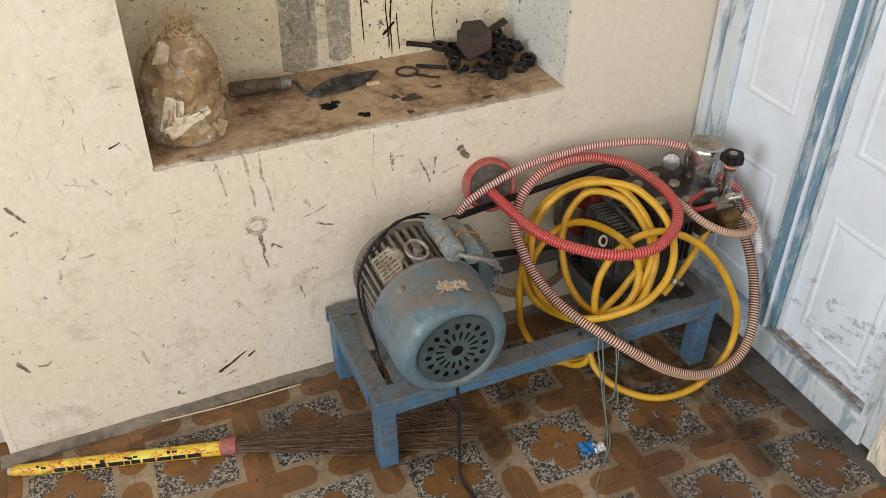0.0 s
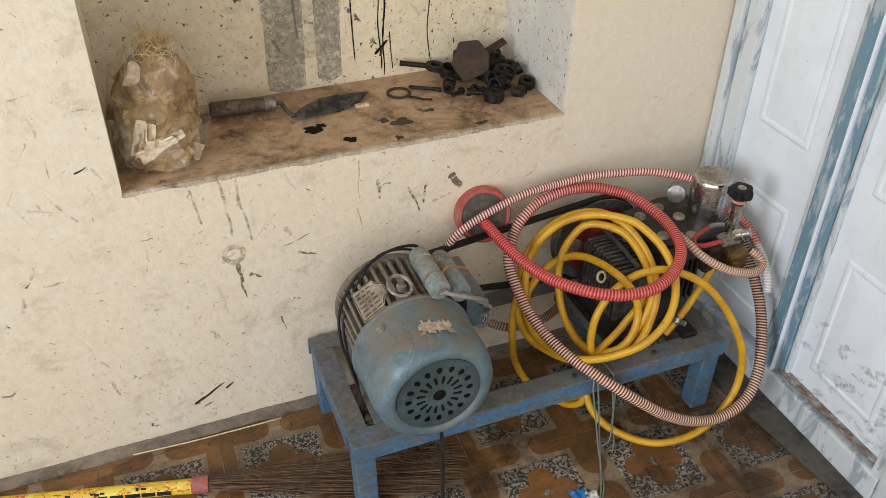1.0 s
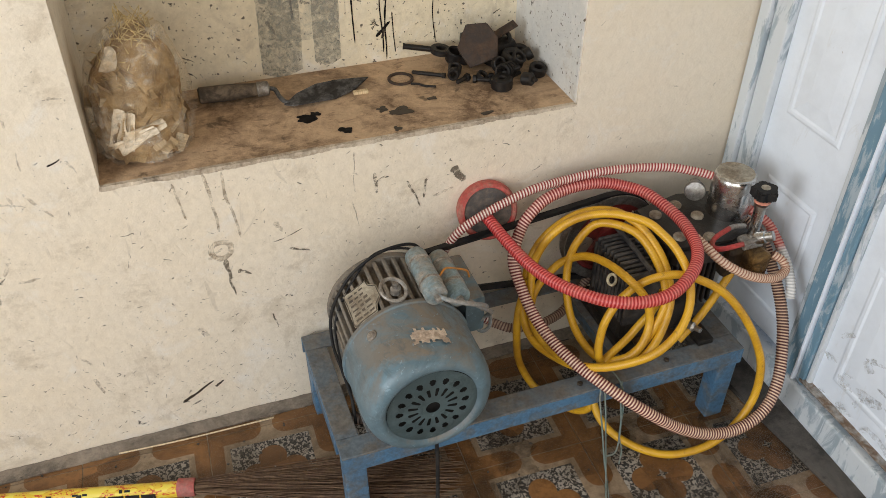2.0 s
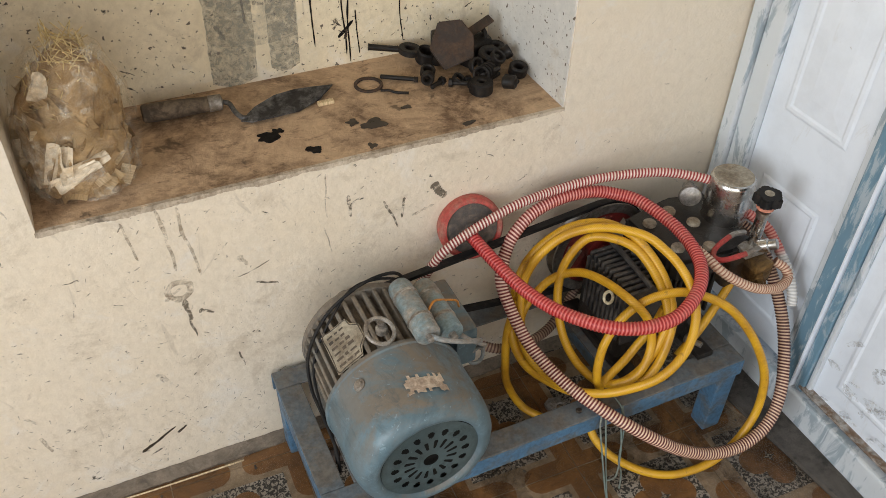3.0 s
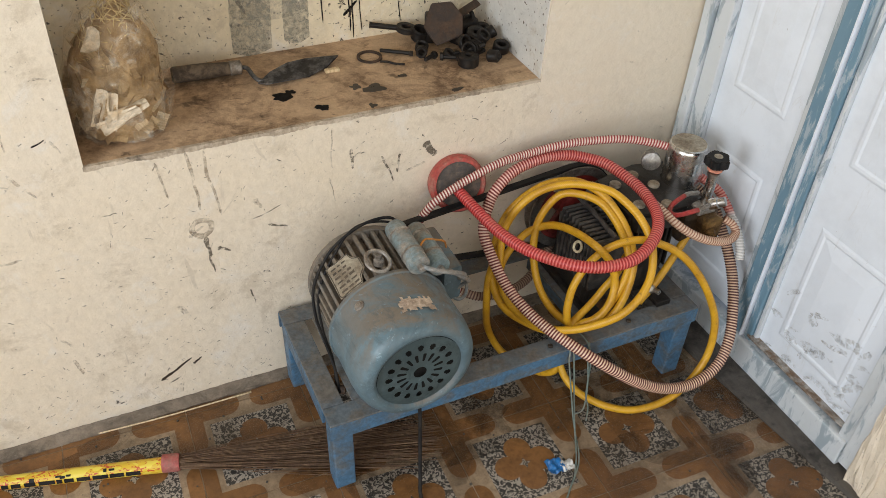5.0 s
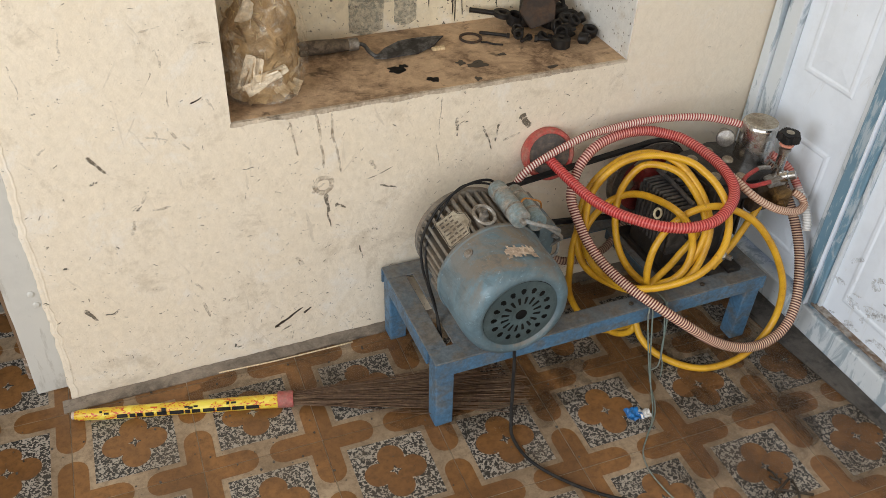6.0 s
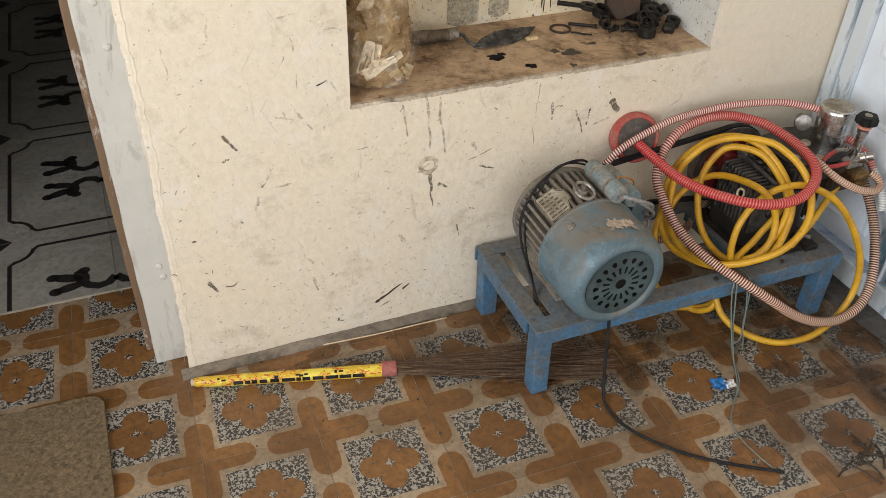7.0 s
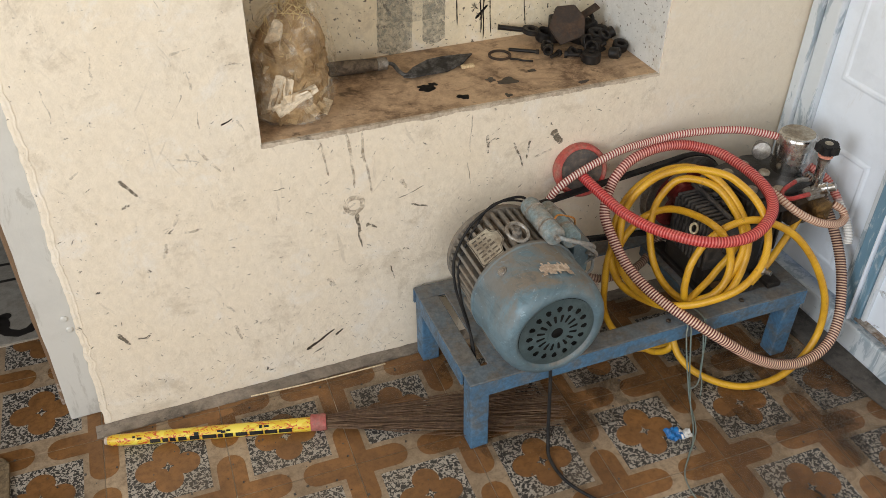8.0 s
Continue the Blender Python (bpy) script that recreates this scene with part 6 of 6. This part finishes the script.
# dirt on the tiles round the machine, also darkening them as painted shade
M["floor_dirt_shade"] = faded("floor_dirt_and_shade", (0.055, 0.038, 0.024), 0.37, 0.70, 9, 0.45, 0.5)
for cx, cy, rx, ry, zz in ((-0.42, -0.20, 0.46, 0.20, 0.0020), (-0.06, -0.33, 0.20, 0.26, 0.0023), (-0.62, -0.30, 0.20, 0.12, 0.0026), (-0.22, -0.62, 0.20, 0.16, 0.0029), (-0.98, -0.09, 0.38, 0.07, 0.0032), (0.02, -0.60, 0.09, 0.30, 0.0035)):
    seed = rnd.uniform(0, 60)
    ring = []
    for i in range(40):
        a = 2 * math.pi * i / 40
        q = 1 + 0.35 * noise.noise(Vector((1.6 * math.cos(a), 1.6 * math.sin(a), seed))) + 0.12 * noise.noise(Vector((6 * math.cos(a), 6 * math.sin(a), seed)))
        ring.append((cx + rx * q * math.cos(a), cy + ry * q * math.sin(a), zz))
    own = bmesh.new()
    own.faces.new([own.verts.new(p) for p in ring])
    part("stain", own, M["floor_dirt_shade"], floor_ob, "dirt and painted shade on the tiles")

# ---- loose things on the floor ----
def coir():
    m, nt, b, vec = base("brown_coir_mat", 0.95)
    c = mix(nt, ramp(nt, noise_tex(nt, vec, 85, 6, 0.8, 0.6), [(0.36, grey(0)), (0.62, grey(1))]), (0.10, 0.066, 0.033), (0.36, 0.255, 0.14))
    nt.links.new(mix(nt, ramp(nt, noise_tex(nt, vec, 7, 5), [(0.4, grey(0)), (0.7, grey(0.4))]), c, (0.27, 0.195, 0.115)), b.inputs["Base Color"])
    bump(nt, b, noise_tex(nt, vec, 85, 6, 0.8, 0.6), 1.0, 0.012)
    return m


M["coir"] = coir()
out = []
for cx, cy, a0 in ((-1.775, -0.045, 0), (-2.32, -0.03, 90), (-2.32, -0.60, 180), (-1.775, -0.62, 270)):
    out += [(cx + 0.03 * math.cos(radians(a0 + 15 * k)), cy + 0.03 * math.sin(radians(a0 + 15 * k))) for k in range(7)]
bm = prism(out, 0.0015, 0.011)
bmesh.ops.bevel(bm, geom=[e for e in bm.edges if e.calc_length() > 0 and abs(e.verts[0].co.z - e.verts[1].co.z) < 1e-5 and e.verts[0].co.z > 0.005], offset=0.003, segments=2, affect="EDGES")
tagged(part("door_mat", bm, M["coir"]), "worn brown coir door mat on the tiles", "mat")

M["twine"] = worn("grey_green_twine", (0.16, 0.22, 0.20), (0.24, 0.24, 0.20), 0.7)
twine = thing("twine", (-0.31, -0.36, 0.2), "grey-green plastic twine tied to the stand and trailing over the floor", "twine")
inv = Matrix.Translation((0.31, 0.36, -0.2))
for pts in ([(-0.318, -0.300, 0.200), (-0.315, -0.351, 0.201), (-0.313, -0.356, 0.17), (-0.306, -0.366, 0.11), (-0.308, -0.402, 0.03), (-0.309, -0.419, 0.004), (-0.341, -0.485, 0.004), (-0.396, -0.538, 0.004), (-0.433, -0.577, 0.004), (-0.446, -0.623, 0.004), (-0.442, -0.676, 0.004), (-0.430, -0.728, 0.004)],
            [(-0.312, -0.30, 0.201), (-0.308, -0.352, 0.201), (-0.30, -0.36, 0.15), (-0.298, -0.378, 0.07), (-0.312, -0.42, 0.012), (-0.338, -0.47, 0.005), (-0.37, -0.515, 0.005)],
            [(-0.272, -0.30, 0.200), (-0.270, -0.351, 0.201), (-0.266, -0.357, 0.16), (-0.262, -0.37, 0.09), (-0.272, -0.385, 0.03), (-0.285, -0.375, 0.006)],
            [(-0.266, -0.351, 0.201), (-0.258, -0.36, 0.14), (-0.262, -0.372, 0.06), (-0.255, -0.38, 0.02), (-0.27, -0.40, 0.005)]):
    bm = tube(pts, 0.0019, 5, 0.008)
    bm.transform(inv)
    part("strand", bm, M["twine"], twine)

M["blue_foil"] = worn("bright_blue_wrapper", (0.02, 0.20, 0.55), (0.03, 0.12, 0.30), 0.3)
M["white_foil"] = worn("white_wrapper", (0.72, 0.72, 0.70), (0.5, 0.48, 0.45), 0.4)
wrap = thing("sweet_wrapper", (-0.382, -0.481, 0.0015), "crumpled blue and white sweet wrapper on the floor", "wrapper")
for dx, dy, sx, sy, mat, seed in ((-0.012, 0.004, 0.017, 0.018, "blue_foil", 1.0), (0.012, -0.004, 0.014, 0.013, "white_foil", 5.0)):
    own = bmesh.new()
    bmesh.ops.create_grid(own, x_segments=7, y_segments=7, size=1)
    for v in own.verts:
        v.co = Vector((dx + sx * v.co.x, dy + sy * v.co.y, 0.006 + 0.009 * noise.noise(v.co * 1.7 + Vector((seed, 0, 0)))))
        v.co.z = max(0.0008, v.co.z)
    bmesh.ops.solidify(own, geom=own.faces[:], thickness=0.0008)
    part("foil", own, M[mat], wrap)
bm = tube([(-1.235, -0.037, 0.012), (-1.10, -0.043, 0.010), (-0.916, -0.046, 0.010)], 0.0017, 6, 0.02)
tagged(part("stick", bm, M["scrap"]), "thin pale stick lying along the wall foot", "stick")
plug = thing("pipe_nipple", (-0.755, -0.106, 0.0015), "dark metal pipe piece lying under the stand", "pipe piece")
part("body", lathe([(0.011, 0), (0.011, 0.02), (0.014, 0.021), (0.014, 0.036), (0.010, 0.038), (0.010, 0.055)], 14, m=pose(-0.02, 0.005, 0.014, 0, 90, -25)), M["rusty"], plug, "", True)
bm = prism([(-0.02, -0.012), (0.0, -0.016), (0.006, -0.004), (0.022, -0.008), (0.02, 0.010), (-0.004, 0.014), (-0.02, 0.006)], 0, 0.008)
rough_up(bm, 0.003, 80)
tagged(part("foil_scrap", bm, M["zinc"], None, "", False, pose(-0.283, -0.168, 0.004)), "crumpled metal scrap on the floor under the stand", "scrap")
rnd = random.Random(17)
for k in range(9):
    a = rnd.uniform(0, 3.1)
    c = Vector((-0.235 + rnd.uniform(-0.05, 0.05), -0.765 + rnd.uniform(-0.045, 0.04), 0.0035))
    d = Vector((math.cos(a), math.sin(a), 0)) * rnd.uniform(0.012, 0.04)
    bm = tube([c - d, c + Vector((rnd.uniform(-0.008, 0.008), rnd.uniform(-0.008, 0.008), 0.001)), c + d], rnd.uniform(0.0015, 0.0032), 5, 0.01)
    tagged(part("charred_twig", bm, M["oil_run"]), "small charred twig on the floor tiles", "twig", "charred twigs on the floor")
rnd = random.Random(29)
bm = bmesh.new()
for k in range(420):
    x, y = rnd.uniform(-2.2, 0.1), -abs(rnd.gauss(0, 0.35)) - 0.01
    s = rnd.uniform(0.0006, 0.0022)
    box(-s, s, -s * rnd.uniform(0.5, 1.6), s, 0, s, bm=bm, m=pose(x, y, 0.0012, 0, 0, rnd.uniform(0, 180)))
tagged(part("grit", bm, M["darkcement"]), "dark grit and crumbs scattered on the floor", "grit", "", "stuff")


# ---- floor of the dim back room: ornamented tiles ----
M["bt_white"] = tile_base("grey_white_tile", (0.31, 0.29, 0.255), (0.20, 0.175, 0.145))
M["bt_black"] = tile_base("black_tile_ornament", (0.014, 0.012, 0.012), (0.03, 0.026, 0.022))
back_floor = structure("floor_back_room", box(-3.3, -0.6, 0.352, 3.6, -0.10, 0.0025), M["grout"], "floor bed of the dim back room", "floor")


def ribbon(bm, pts, w, z, mi):
    rows = []
    for i, p in enumerate(pts):
        a, b = Vector(pts[max(0, i - 1)]), Vector(pts[min(len(pts) - 1, i + 1)])
        d = (b - a).normalized()
        s = Vector((-d.y, d.x)) * w * 0.5
        rows.append([bm.verts.new((p[0] + q * s.x, p[1] + q * s.y, z)) for q in (-1, 1)])
    for q, r in zip(rows, rows[1:]):
        f = bm.faces.new((q[0], q[1], r[1], r[0]))
        f.material_index = mi


def flat(bm, pts, z, mi):
    f = bm.faces.new([bm.verts.new((x, y, z)) for x, y in pts])
    f.material_index = mi


def oval(cx, cy, a, b, turn, n=14):
    t = radians(turn)
    return [(cx + a * math.cos(k) * math.cos(t) - b * math.sin(k) * math.sin(t), cy + a * math.cos(k) * math.sin(t) + b * math.sin(k) * math.cos(t)) for k in [2 * math.pi * i / n for i in range(n)]]


def quarter_tile(fx, fy):
    """A quarter of the ornament: its centre is the tile's corner at the origin."""
    bm = box(0.0008, 0.2992, 0.0008, 0.2992, -0.006, 0.0)
    arc = [(0.265 - 0.055 * math.cos(a) + 0.0, 0.265 - 0.055 * math.sin(a)) for a in [radians(10 * k) for k in range(10)]]
    ribbon(bm, [(0.0, 0.262), (0.19, 0.262), (0.20, 0.250)], 0.011, 0.0006, 1)
    ribbon(bm, [(0.20, 0.252)] + [(0.262 - 0.062 * math.cos(radians(a)), 0.262 - 0.062 * math.sin(radians(a))) for a in (8, 25, 45, 65, 82)] + [(0.252, 0.20)], 0.011, 0.0007, 1)
    ribbon(bm, [(0.250, 0.20), (0.262, 0.19), (0.262, 0.0)], 0.011, 0.0008, 1)
    flat(bm, [(0.2992, 0.2992), (0.255, 0.2992), (0.2992, 0.255)], 0.0006, 1)
    ribbon(bm, [(0.0, 0.060), (0.02, 0.036), (0.045, 0.030), (0.07, 0.042), (0.085, 0.062)], 0.026, 0.0006, 1)
    for cx, cy, a, b, t in ((0.118, 0.046, 0.040, 0.016, -14), (0.122, 0.088, 0.042, 0.017, 20), (0.086, 0.082, 0.032, 0.020, 75), (0.150, 0.038, 0.018, 0.016, 0), (0.156, 0.100, 0.017, 0.015, 0), (0.078, 0.108, 0.016, 0.014, 0)):
        flat(bm, oval(cx, cy, a, b, t), 0.0009, 1)
    for v in bm.verts:
        v.co.x *= fx
        v.co.y *= fy
    for f in bm.faces:
        if (f.normal.z if fx * fy > 0 else -f.normal.z) < 0 and len({round(v.co.z, 5) for v in f.verts}) == 1 and f.verts[0].co.z > 0.0003:
            f.normal_flip()
    bmesh.ops.recalc_face_normals(bm, faces=bm.faces)
    me = mesh_of(bm, "back_tile")
    me.materials.append(M["bt_white"])
    me.materials.append(M["bt_black"])
    return me


quarters = {(fx, fy): quarter_tile(fx, fy) for fx in (1, -1) for fy in (1, -1)}
for i in range(-2, 3):
    for j in range(0, 5):
        for (fx, fy), me in quarters.items():
            x, y = -1.68 + 0.6 * i, 0.955 + 0.6 * j
            if y + 0.3 * fy < 0.36 or x < -3.1 or x > -0.8:
                continue
            ob = new("tile", me)
            ob.parent = back_floor
            ob.location = (x, y, 0.0045)
for i in range(-2, 3):
    for fx in (1, -1):
        ob = new("tile", quarters[(fx, 1)])
        ob.parent = back_floor
        ob.location = (-1.68 + 0.6 * i, 0.355, 0.0045)

# ---- patterned cement tiles of the porch ----
TS = 0.25


def cement_tile():
    h = TS / 2 - 0.0009
    bm = box(-h, h, -h, h, -0.010, 0.0)
    for sx in (1, -1):
        for sy in (1, -1):
            w, ln = 0.029, 0.112
            pts = [(0, 0), (ln, 0)] + [(ln - w + w * math.cos(radians(a)), w * math.sin(radians(a))) for a in (22, 45, 67, 90)]
            pts += [(w, w), (w, ln - w)] + [(w * math.cos(radians(a)), ln - w + w * math.sin(radians(a))) for a in (22, 45, 67, 90)]
            pts = [(sx * (-h + x), sy * (-h + y)) for x, y in pts]
            flat(bm, pts if sx * sy > 0 else pts[::-1], 0.0005, 1)
    q = 0.083
    flat(bm, [(-q, -q), (q, -q), (q, q), (-q, q)], 0.0005, 2)
    petals = []
    for k in range(48):
        a = 2 * math.pi * k / 48
        petals.append(((0.038 + 0.029 * abs(math.cos(2 * a)) ** 0.8) * math.cos(a), (0.038 + 0.029 * abs(math.cos(2 * a)) ** 0.8) * math.sin(a)))
    flat(bm, petals, 0.0009, 1)
    flat(bm, [(0.014, 0), (0.004, 0.004), (0, 0.014), (-0.004, 0.004), (-0.014, 0), (-0.004, -0.004), (0, -0.014), (0.004, -0.004)], 0.0013, 2)
    bmesh.ops.recalc_face_normals(bm, faces=bm.faces)
    for f in bm.faces:
        if f.verts[0].co.z > 0.0003 and f.normal.z < 0:
            f.normal_flip()
    me = mesh_of(bm, "cement_tile")
    for k in ("tile", "tile_brown", "tile_chips"):
        me.materials.append(M[k])
    return me


tile_mesh = cement_tile()
TURN_T = -1.7
turn = Matrix.Rotation(radians(TURN_T), 4, "Z")
rnd = random.Random(2)
for i in range(-8, 7):
    for j in range(-11, 3):
        c = turn @ Vector((TS * i, TS * j, 0)) + Vector((-1.438, -0.163, 0))
        if c.x > 0.16 or c.x < -3.15 or c.y < -2.6 or c.y > 0.42 or (c.y > 0.13 and c.x > -1.35):
            continue
        ob = new("tile", tile_mesh)
        ob.parent = floor_ob
        ob.matrix_basis = Matrix.Translation((c.x, c.y, rnd.uniform(-0.0004, 0.0003))) @ turn @ Matrix.Rotation(radians(90 * rnd.randrange(4)), 4, "Z")
